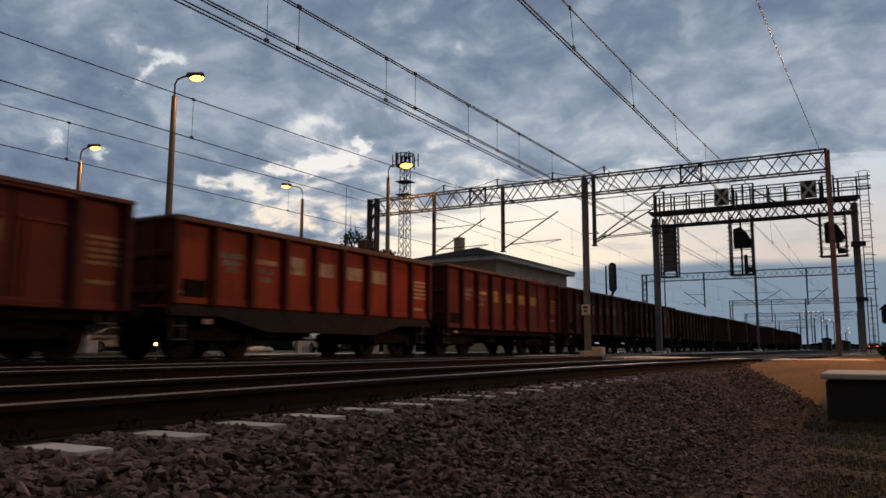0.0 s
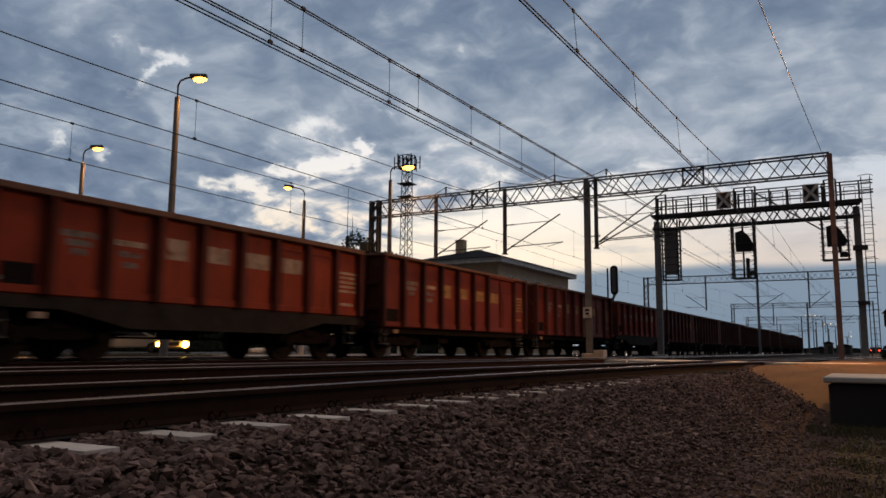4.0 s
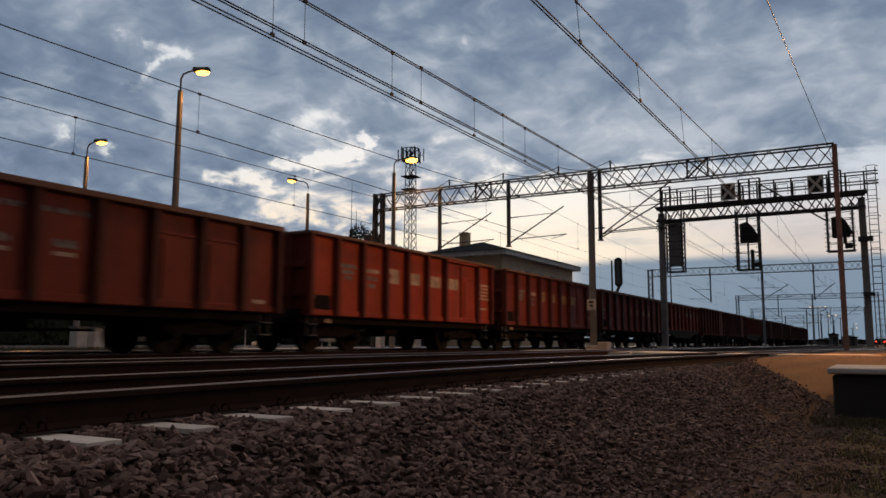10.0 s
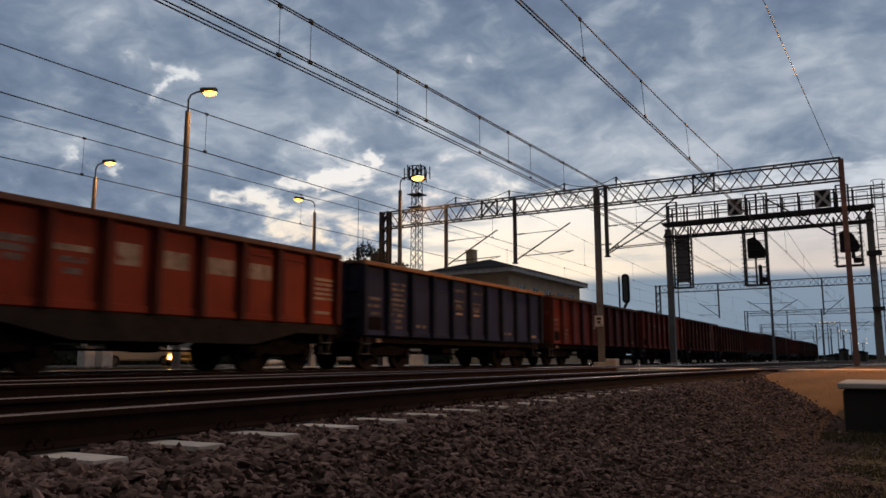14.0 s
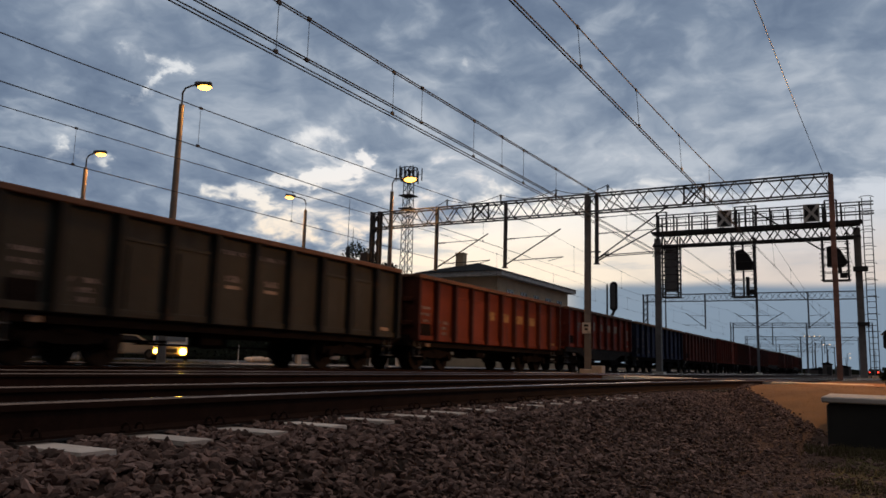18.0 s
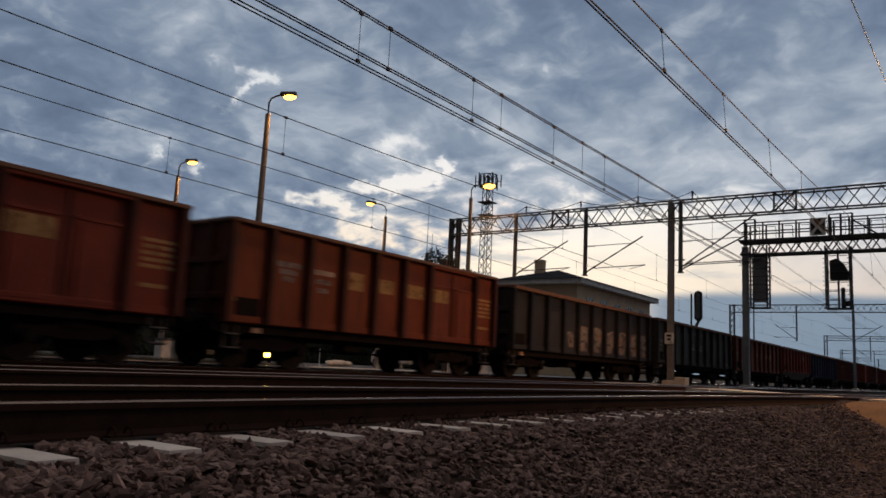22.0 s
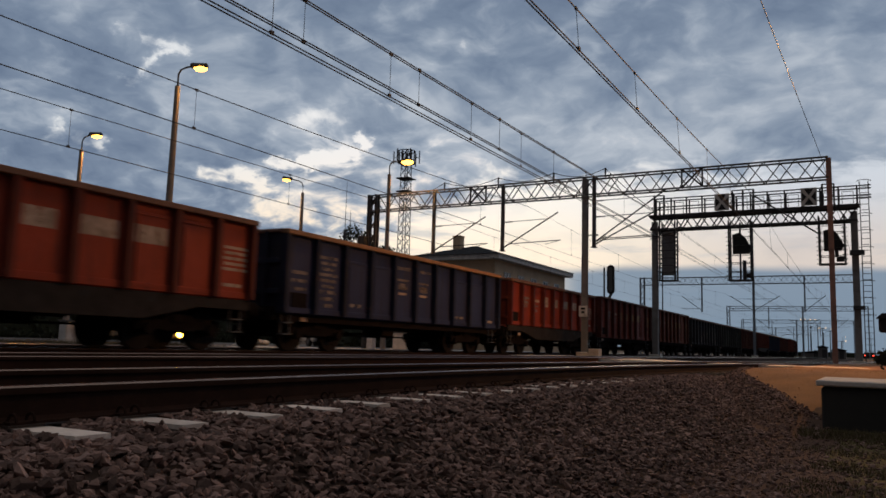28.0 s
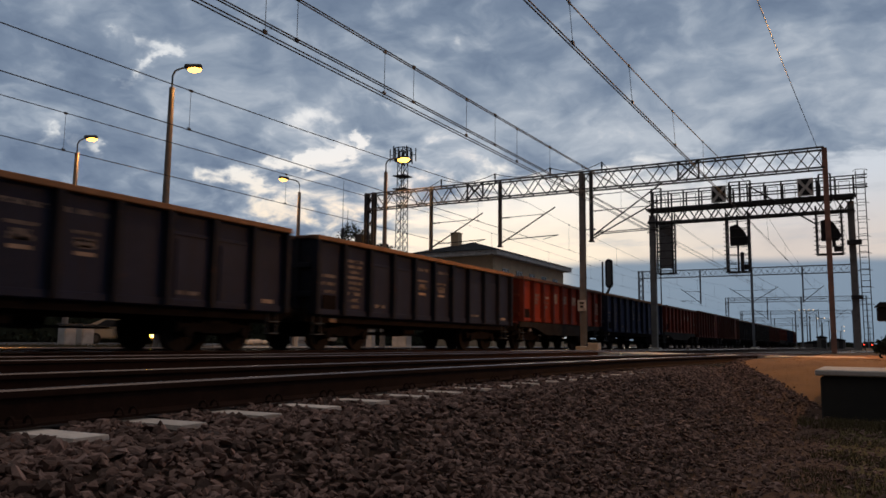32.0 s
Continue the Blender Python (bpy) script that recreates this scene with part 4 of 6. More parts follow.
def main_gantry(y, x_left, posts, drops, z0, z1, piece, label, lamplit_right=True, arms=()):
    g = thing("catenary_gantry", pose(0, y, 0), label, "catenary gantry", "gantries over the tracks")
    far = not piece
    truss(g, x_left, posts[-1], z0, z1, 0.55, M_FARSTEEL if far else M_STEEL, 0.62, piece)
    for i, x in enumerate(posts):
        bm = bmesh.new()
        if i == 0:
            for dx in (-0.25, 0.25):
                for dy in (-0.12, 0.12):
                    bar(bm, (x + dx, dy, -0.3), (x + dx, dy, z1 + 0.1), 0.13)
            for j in range(12):
                z = j * 0.7
                bar(bm, (x - 0.25, -0.2, z), (x + 0.25, -0.2, z + 0.7), 0.07)
                bar(bm, (x + 0.25, 0.2, z), (x - 0.25, 0.2, z + 0.7), 0.04)
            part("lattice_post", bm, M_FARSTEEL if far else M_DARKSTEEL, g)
        else:
            box(bm, (x, 0, (z1 - 0.3) / 2), (0.08, 0.24, z1 + 0.3), bevel=0.01)
            for d in (-0.12, 0.12):
                box(bm, (x, d, (z1 - 0.3) / 2), (0.25 if i == 1 else 0.2, 0.03, z1 + 0.3))
            part("post", bm, M_LAMPLIT_RUST if lamplit_right and i == len(posts) - 1 else M_FARSTEEL if far else M_POST, g,
                 "rusty steel post, its red-brown warmed for lamp light" if lamplit_right and i == len(posts) - 1 else "grey steel post")
            bm = bmesh.new()
            box(bm, (x, 0, -0.12 if i == 1 else -0.32), (0.6, 0.7, 0.5), bevel=0.03)
            part("footing", bm, M_CONCRETE, g, "pale concrete footing")
    for x, reach in drops:
        bm = bmesh.new()
        bar(bm, (x, 0, z1), (x, 0, 5.15), 0.16, 0.14)
        box(bm, (x, 0, 5.13), (0.24, 0.24, 0.05))
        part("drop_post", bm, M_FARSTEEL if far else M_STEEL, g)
        cantilever(g, x, 0.0, reach, 5.25, 6.95)
    for x, reach in arms:
        cantilever(g, x, 0.0, reach, 5.25, 6.95)
    return g


g1 = main_gantry(GANTRY_Y, -24.6, [-24.5, -12.0, -1.4], [(-20.5, 3.1), (-16.4, 3.0), (-11.55, 3.4)], 7.66, 8.52, True,
                 "grey lattice catenary gantry on steel posts beside the track")
cantilever(g1, -11.55, -0.15, 3.5, 5.3, 7.7)
# framed panels in the beam and the crooked cable on its top
for x in (-6.9, -17.7):
    bm = bmesh.new()
    for a, b in (((x - 0.45, -0.3, 7.66), (x + 0.45, -0.3, 8.52)), ((x - 0.45, -0.3, 8.52), (x + 0.45, -0.3, 7.66)),
                 ((x - 0.45, -0.3, 7.66), (x - 0.45, -0.3, 8.52)), ((x + 0.45, -0.3, 7.66), (x + 0.45, -0.3, 8.52))):
        bar(bm, a, b, 0.07)
    part("splice_frame", bm, M_DARKSTEEL, g1)
pins = [-22.6, -19.9, -16.7, -13.65, -11.0]
for a in pins[1:]:
    bm = bmesh.new()
    tube(bm, (a, 0, 8.5), (a, 0, 8.75), 0.03, seg=6)
    insulator(bm, (a, 0, 8.72), (a, 0, 8.98), 0.06)
    part("pin_insulator", bm, M_BLACK, g1)
for a, b in zip(pins, pins[1:]):
    bm = bmesh.new()
    za = 8.95 if a != pins[0] else 8.55
    line_tube(bm, [(a + (b - a) * i / 8, 0, za + (8.95 - za) * i / 8 - 0.30 * math.sin(math.pi * i / 8)) for i in range(9)], 0.018)
    part("jumper_cable", bm, M_WIRE, g1)
bm = bmesh.new()
line_tube(bm, [(-11.0, 0, 8.95), (-10.5, 0, 8.4), (-9.5, -0.2, 7.4), (-8.5, 0, 6.6)], 0.016)
part("jumper_cable", bm, M_WIRE, g1)
# a second upright beside the middle post, and its plate
bm = bmesh.new()
box(bm, (-12.0, -0.22, 2.05), (0.42, 0.03, 0.52), bevel=0.005)
part("number_plate", bm, M_WHITE, g1, "white plate with black marks")
for z, w in ((2.17, 0.22), (2.0, 0.16)):
    bm = bmesh.new()
    box(bm, (-12.0, -0.238, z), (w, 0.006, 0.10))
    part("plate_mark", bm, M_BLACK, g1)
bm = bmesh.new()
box(bm, (-11.45, -0.1, 0.02), (0.5, 0.5, 0.55), bevel=0.02)
part("cable_box", bm, M_CONCRETE, g1)
bm = bmesh.new()
box(bm, (-25.0, -0.2, 6.0), (0.5, 0.4, 0.5), bevel=0.03)
bar(bm, (-25.0, -0.2, 6.0), (-24.5, -0.1, 6.2), 0.06)
part("switch_box", bm, M_DARKSTEEL, g1)

for y, shift in ((94.0, 0.0), (153.0, 0.8), (212.0, -5.0), (271.0, -16.0), (330.0, -34.0)):
    main_gantry(y, -24.9 + shift, [-24.8 + shift, -11.95 + shift, -1.2 + shift * 0.6], [(-17.7 + shift, -2.3), (-6.6 + shift, 2.1)],
                8.36, 9.22, False, "lattice catenary gantry farther along the line, tinted blue-grey for haze", False, [(-11.95 + shift, -2.5), (-11.95 + shift, 2.8)])


# wires: two contact wires, a messenger and droppers over every track
SPANS = [-84.0, -25.0, 35.0, 94.0, 153.0, 212.0, 271.0, 330.0]


def overhead_line(axis, stagger, wires, hang, sag_depth, near_droppers):
    """wires: offsets of the contact wires; near_droppers: places along the span over the viewer, and the wire that each one holds."""
    base = thing("overhead_line", Matrix(), "dark copper contact and messenger wires on droppers", "overhead line", "overhead lines of the tracks")
    for a, b in zip(SPANS, SPANS[1:]):
        sag = [(a + (b - a) * i / 14) for i in range(15)]

        def place(y):
            x, yy, _ = on_track(axis, y)
            return x + stagger * math.cos(math.pi * (y - 35) / 60.0), yy

        def messenger(y):
            u = (y - a) / (b - a)
            return hang - sag_depth * 4 * u * (1 - u)

        thin = 0.014 if a < 35 else 0.008
        hangers = ((-0.185, 0.12), (0.06, 0.0)) if len(wires) > 2 else ((0.0, 0.0),)
        for off, lift in hangers:
            bm = bmesh.new()
            line_tube(bm, [(place(y)[0] + off, place(y)[1], messenger(y) + lift) for y in sag], thin)
            part("messenger_wire", bm, M_WIRE, base)
        for off in wires:
            bm = bmesh.new()
            line_tube(bm, [(place(y)[0] + off, place(y)[1], 5.55) for y in sag], thin)
            part("contact_wire", bm, M_WIRE, base)
        if b > 160:
            continue
        spots = near_droppers if a == -25.0 else [(a + (b - a) * (i - 0.35) / 6.3, wires[i % len(wires)]) for i in range(1, 7)]
        for y, off in spots:
            bm = bmesh.new()
            x, yy = place(y)
            top_x, lift = min(hangers, key=lambda h: abs(h[0] - off))
            tube(bm, (x + off, yy, 5.53), (x + top_x, yy, messenger(y) + lift), 0.006, seg=5)
            box(bm, (x + off, yy, 5.57), (0.035, 0.09, 0.07))
            box(bm, (x + top_x, yy, messenger(y) + lift), (0.03, 0.10, 0.06))
            part("dropper", bm, M_WIRE, base)
    return base


overhead_line(-4.50, 0.1, (0.0, 0.06), 7.2, 0.92, [(-19.0, 0.0), (-12.0, 0.0), (-5.0, 0.0), (2.0, 0.0), (8.3, 0.0), (12.45, 0.06), (16.25, 0.06), (20.4, 0.06), (24.6, 0.0), (29.0, 0.0)])
overhead_line(-8.8, 0.1, (-0.295, -0.185, 0.06, 0.14), 6.68, 0.33,
              [(-20.0, -0.185), (-12.0, 0.06), (-5.0, -0.185), (2.0, 0.06), (5.8, -0.185), (9.5, -0.185), (10.05, 0.06), (13.2, -0.185), (14.0, 0.06), (17.0, -0.185), (18.2, 0.06), (20.2, -0.185),
               (22.2, 0.06), (26.0, -0.185), (30.0, 0.06)])
overhead_line(-15.0, 0.1, (0.0,), 7.3, 0.78, [(-18.0, 0.0), (-10.0, 0.0), (-2.0, 0.0), (5.5, 0.0), (13.25, 0.0), (23.3, 0.0), (29.5, 0.0)])
overhead_line(-19.9, 0.1, (0.0,), 6.95, 0.33, [(-18.0, 0.0), (-10.0, 0.0), (-2.0, 0.0), (5.0, 0.0), (13.1, 0.0), (22.5, 0.0), (29.5, 0.0)])
feeder = thing("feeder_wire", Matrix(), "single dark feeder wire hung from gantry to gantry", "wire")
for (ya, xa, za), (yb, xb, zb) in (((-84.0, -3.4, 8.7), (-25.0, -2.7, 8.7)), ((-25.0, -2.7, 8.7), (35.0, -1.68, 8.64)), ((35.0, -1.68, 8.64), (94.0, -1.0, 9.0))):
    bm = bmesh.new()
    line_tube(bm, [(xa + (xb - xa) * i / 12, ya + (yb - ya) * i / 12, za + (zb - za) * i / 12 - 0.5 * math.sin(math.pi * i / 12)) for i in range(13)], 0.011)
    part("wire_span", bm, M_WIRE, feeder)


# ---------------------------------------------------------------- signal gantry
M_GALV = material("pale_galvanised_sheet", (0.20, 0.20, 0.205), 0.7, 0.1, 0.25, 5, 40, 0.2, 60)


def signal_basket(g, x, z0, z1, w, head):
    """A hanging cage with a signal head that looks away from the viewer."""
    d = 0.35

    def one(name, p, q, width):
        part(name, made(lambda bm: bar(bm, p, q, width)), M_DARKSTEEL, g)

    for dx in (-w / 2, w / 2):
        for dy in (-d, d):
            one("cage_upright", (x + dx, dy, z0), (x + dx, dy, z1 + 0.5), 0.09)
    n = max(2, round((z1 - z0) / 0.5))
    for i in range(n + 1):
        z = z0 + (z1 - z0) * i / n
        for dy in (-d, d):
            one("cage_bar", (x - w / 2, dy, z), (x + w / 2, dy, z), 0.035)
    rungs = round((z1 - z0) / 0.27)
    for i in range(rungs + 1):
        z = z0 + (z1 - z0) * i / rungs
        for dx in (-w / 2, w / 2):
            one("cage_rung", (x + dx - 0.05, -d, z), (x + dx + 0.05, d, z), 0.05)
            one("cage_step", (x + dx - 0.14, -d - 0.03, z), (x + dx + 0.14, -d - 0.03, z), 0.04)
    part("cage_floor", made(lambda bm: box(bm, (x, 0, z0), (w + 0.1, 2 * d + 0.1, 0.06))), M_DARKSTEEL, g)
    bm = bmesh.new()
    if head == "long":
        box(bm, (x, 0.05, (z0 + z1) / 2 + 0.1), (w * 0.82, 0.16, z1 - z0 - 0.5), bevel=0.06)
        part("signal_board", bm, M_GALV, g, "tall grey signal back board")
    else:
        zc = z1 - 0.88
        prism(bm, [(x - 0.42, zc + 0.5), (x + 0.0, zc + 0.62), (x + 0.30, zc + 0.30), (x + 0.62, zc - 0.35), (x + 0.45, zc - 0.62), (x - 0.42, zc - 0.62)], "y", -0.3, 0.3)
        part("signal_head", bm, M_BLACK, g, "black signal head from behind")
        bm = bmesh.new()
        box(bm, (x + 0.22, -0.1, z0 + 0.62), (w * 0.15, 0.3, 1.15 if z1 - z0 > 2.8 else 0.4), bevel=0.03)
        part("relay_box", bm, M_DARKSTEEL, g)
        bm = bmesh.new()
        box(bm, (x + w * 0.30, 0.05, z0 + 0.30), (w * 0.30, 0.25, 0.30), bevel=0.02)
        part("junction_box", bm, M_DARKSTEEL, g)
        bm = bmesh.new()
        bar(bm, (x - 0.05, 0.2, z0), (x - 0.05, 0.2, z1 + 0.4), 0.1)
        part("cage_post", bm, M_DARKSTEEL, g)


def signal_gantry():
    g = thing("signal_gantry", pose(0, 48.6, 0), "grey steel signal gantry with a railed walkway across two tracks", "signal gantry")
    xa, xb = -12.0, -0.75
    truss(g, xa - 0.2, xb + 0.2, 7.95, 8.72, 0.8, M_DARKSTEEL, 0.5, True, 0.11)
    for x in (xa, xb):
        bm = bmesh.new()
        box(bm, (x, 0, 4.1), (0.36, 0.36, 8.8), bevel=0.03)
        part("post", bm, M_POST, g)
        bm = bmesh.new()
        box(bm, (x, 0, -0.15), (0.7, 0.7, 0.4), bevel=0.03)
        part("footing", bm, M_CONCRETE, g)
    bm = bmesh.new()
    box(bm, ((xa + xb) / 2, 0, 8.83), (xb - xa + 0.6, 0.95, 0.10))
    part("walkway", bm, M_DARKSTEEL, g, "dark steel walkway")
    for y in (-0.45, 0.45):
        for z in (9.35, 9.9):
            bm = bmesh.new()
            bar(bm, (xa - 0.1, y, z), (xb + 0.9, y, z), 0.065)
            part("handrail", bm, M_DARKSTEEL, g)
        for i in range(13):
            x = xa + 0.2 + i * (xb - xa) / 12
            bm = bmesh.new()
            bar(bm, (x, y, 8.85), (x, y, 9.92), 0.085)
            part("railing_post", bm, M_DARKSTEEL, g)
    signal_basket(g, -11.15, 4.7, 8.0, 0.95, "long")
    signal_basket(g, -6.85, 4.65, 7.8, 1.25, "head")
    signal_basket(g, -1.9, 5.5, 7.8, 1.3, "head")
    for x in (-11.6, -6.9, -6.3, -2.0):
        bm = bmesh.new()
        for dx in (-0.3, 0.3):
            bar(bm, (x + dx, -0.5, 8.8), (x + dx, -0.5, 10.1), 0.1)
        bar(bm, (x - 0.3, -0.5, 10.1), (x + 0.3, -0.5, 10.1), 0.06)
        part("hatch_frame", bm, M_DARKSTEEL, g)
    for x in (-7.8, -3.0):
        bm = bmesh.new()
        box(bm, (x, -0.55, 9.42), (0.85, 0.04, 1.05), bevel=0.01)
        part("sign_board", bm, M_WHITE, g, "grey board with a black cross pattern, track out of use")
        for a in (1, -1):
            bm = bmesh.new()
            prism(bm, [(x - 0.26, 9.42 + a * 0.47), (x + 0.26, 9.42 + a * 0.47), (x, 9.42 + a * 0.09)], "y", -0.58, -0.572)
            prism(bm, [(x + a * 0.37, 9.42 + 0.30), (x + a * 0.37, 9.42 - 0.30), (x + a * 0.11, 9.42)], "y", -0.58, -0.572)
            part("black_wedge", bm, M_BLACK, g)
    bm = bmesh.new()
    tube(bm, (-6.0, -0.6, 9.7), (-2.45, -0.6, 7.15), 0.045, seg=8)
    part("stay", bm, M_DARKSTEEL, g)
    for i in range(12):
        x = xa + 0.2 + (i + 0.5) * (xb - xa) / 12
        bm = bmesh.new()
        for dx in (-0.28, 0.28):
            bar(bm, (x + dx, -0.46, 8.9), (x + dx, -0.46, 9.6), 0.03)
        bar(bm, (x - 0.28, -0.46, 9.6), (x + 0.28, -0.46, 9.6), 0.03)
        part("kick_frame", bm, M_DARKSTEEL, g)
    # ladder with safety hoops
    bm = bmesh.new()
    for d in (-0.22, 0.22):
        bar(bm, (xb + 0.55 + d, -0.1, -0.1), (xb + 0.55 + d, -0.1, 10.2), 0.05)
    part("ladder_rail", bm, M_STEEL, g)
    for i in range(30):
        bm = bmesh.new()
        bar(bm, (xb + 0.33, -0.1, 0.3 + i * 0.33), (xb + 0.77, -0.1, 0.3 + i * 0.33), 0.03)
        part("ladder_rung", bm, M_STEEL, g)
    for i in range(9):
        bm = bmesh.new()
        z = 2.6 + i * 0.95
        line_tube(bm, [(xb + 0.55 + 0.36 * math.cos(t), -0.1 - 0.5 * math.sin(t), z) for t in np.linspace(0, math.pi, 9)], 0.02)
        part("safety_hoop", bm, M_STEEL, g)
    bm = bmesh.new()
    box(bm, (xb + 0.1, -0.3, 6.1), (0.75, 0.3, 0.28), bevel=0.02)
    part("cable_box", bm, M_DARKSTEEL, g)
    bm = bmesh.new()
    box(bm, (xb + 0.1, -0.3, 3.0), (0.6, 0.3, 0.22), bevel=0.02)
    part("cable_box", bm, M_DARKSTEEL, g)


signal_gantry()


# ---------------------------------------------------------------- street lamps
def street_lamp(x, y, height, heading, reach, power, label, aim=None, spread=128, blend=0.6, bulb_size=1.0):
    """A tapered concrete pole, a bent steel arm and a sodium lantern. heading: degrees, of the arm from +x to +y."""
    lamp = thing("street_lamp", pose(x, y, -0.1), label, "street lamp", "street lamps round the station yard")
    c, s = math.cos(radians(heading)), math.sin(radians(heading))
    bm = bmesh.new()
    tube(bm, (0, 0, 0), (0, 0, height - 0.75), 0.15, 0.095, seg=12)
    part("pole", bm, M_POLE, lamp, "tapered concrete pole")
    bm = bmesh.new()
    line_tube(bm, [(0, 0, height - 0.8), (0, 0, height - 0.3), (0.08 * c, 0.08 * s, height - 0.12), (0.25 * c, 0.25 * s, height - 0.02),
                   (reach * c, reach * s, height + 0.05)], 0.035, 8)
    part("arm", bm, M_STEEL, lamp)
    bm = bmesh.new()
    box(bm, (0, 0, 0), (0.62, 0.28, 0.16), bevel=0.05)
    housing = part("lantern", bm, M_STEEL, lamp)
    housing.matrix_basis = pose((reach + 0.25) * c, (reach + 0.25) * s, height + 0.09, 0, -4, heading)
    bm = bmesh.new()
    bmesh.ops.create_uvsphere(bm, u_segments=14, v_segments=8, radius=1.0)
    for v in bm.verts:
        v.co = Vector((v.co.x * 0.25, v.co.y * 0.13, v.co.z * 0.12)) * bulb_size
    bulb = part("lamp_glass", bm, M_GLOW, lamp, "glowing orange sodium lamp", True)
    bulb.matrix_basis = pose((reach + 0.30) * c, (reach + 0.30) * s, height - 0.01, 0, -4, heading)
    data = bpy.data.lights.new("sodium_light", "SPOT")
    data.energy, data.color, data.shadow_soft_size = power, SODIUM, 0.12
    data.spot_size, data.spot_blend = radians(spread), blend
    light = new("sodium_light", data)
    light.parent = lamp
    light.matrix_basis = look(((reach + 0.3) * c, (reach + 0.3) * s, height - 0.2), aim or ((reach + 1.2) * c, (reach + 1.2) * s, 0.0))
    return lamp


M_POLE = material("lamp_pole_concrete", (0.24, 0.215, 0.195), 0.9, 0, 0.2, 2, 30, 0.2, 60)
street_lamp(-21.6, 18.25, 10.1, 40, 0.45, 400, "tall concrete street lamp, lit orange, behind the train")
street_lamp(-33.75, 22.99, 10.15, 40, 0.35, 500, "concrete street lamp, lit, by the station road")
street_lamp(-30.0, 35.3, 10.05, 222, 0.7, 500, "concrete street lamp, lit, by the station road")
street_lamp(-22.3, 33.2, 10.1, 40, 0.65, 650, "concrete street lamp, lit orange, beside the gantry", bulb_size=1.35)
street_lamp(2.33, 25.6, 7.56, 180, 0.97, 3000, "street lamp, lit orange, above the dry grass", (-9.3, -5.6, 0.1), 150, 0.5)


# ---------------------------------------------------------------- radio tower
def radio_tower(x, y, height):
    tower = thing("radio_tower", pose(x, y, -0.2), "slender lattice radio tower with aerials on its head", "radio tower")
    base, head = 0.90, 0.62
    for i in range(4):
        a, b = ((-1, -1), (1, -1), (1, 1), (-1, 1))[i]
        bm = bmesh.new()
        bar(bm, (a * base, b * base, 0), (a * head, b * head, height), 0.11)
        part("leg", bm, M_DARKSTEEL, tower)
    for side in range(4):
        bm = bmesh.new()
        a, b = (((-1, -1), (1, -1)), ((1, -1), (1, 1)), ((1, 1), (-1, 1)), ((-1, 1), (-1, -1)))[side]
        n = 22
        for i in range(n):
            z0, z1 = height * i / n, height * (i + 1) / n
            r0, r1 = base + (head - base) * i / n, base + (head - base) * (i + 1) / n
            bar(bm, (a[0] * r0, a[1] * r0, z0), (b[0] * r1, b[1] * r1, z1), 0.055)
            bar(bm, (b[0] * r0, b[1] * r0, z0), (a[0] * r1, a[1] * r1, z1), 0.055)
        part("bracing", bm, M_DARKSTEEL, tower)
    for z in (height - 5.2, height - 7.5):
        bm = bmesh.new()
        box(bm, (0, 0, z), (2.5, 2.5, 0.14))
        part("platform", bm, M_DARKSTEEL, tower)
    bm = bmesh.new()
    for z in (height - 2.4, height - 0.3):
        for k in range(12):
            a0, a1 = math.tau * k / 12, math.tau * (k + 1) / 12
            bar(bm, (1.5 * math.cos(a0), 1.5 * math.sin(a0), z), (1.5 * math.cos(a1), 1.5 * math.sin(a1), z), 0.12)
    for k in range(12):
        a0 = math.tau * k / 12
        bar(bm, (1.5 * math.cos(a0), 1.5 * math.sin(a0), height - 2.4), (1.5 * math.cos(a0), 1.5 * math.sin(a0), height - 0.3), 0.1)
    box(bm, (0, 0, height - 2.4), (2.2, 2.2, 0.15))
    part("head_cage", bm, M_DARKSTEEL, tower)
    for k in range(6):
        a0 = math.tau * (k + 0.3) / 6
        bm = bmesh.new()
        box(bm, (2.3 * math.cos(a0), 2.3 * math.sin(a0), height - 1.4), (0.17, 0.2, 2.3), Euler((0, 0, a0)), bevel=0.03)
        bar(bm, (1.5 * math.cos(a0), 1.5 * math.sin(a0), height - 1.4), (2.3 * math.cos(a0), 2.3 * math.sin(a0), height - 1.4), 0.1)
        part("aerial", bm, M_STEEL, tower)


radio_tower(-70.0, 109.4, 34.2)


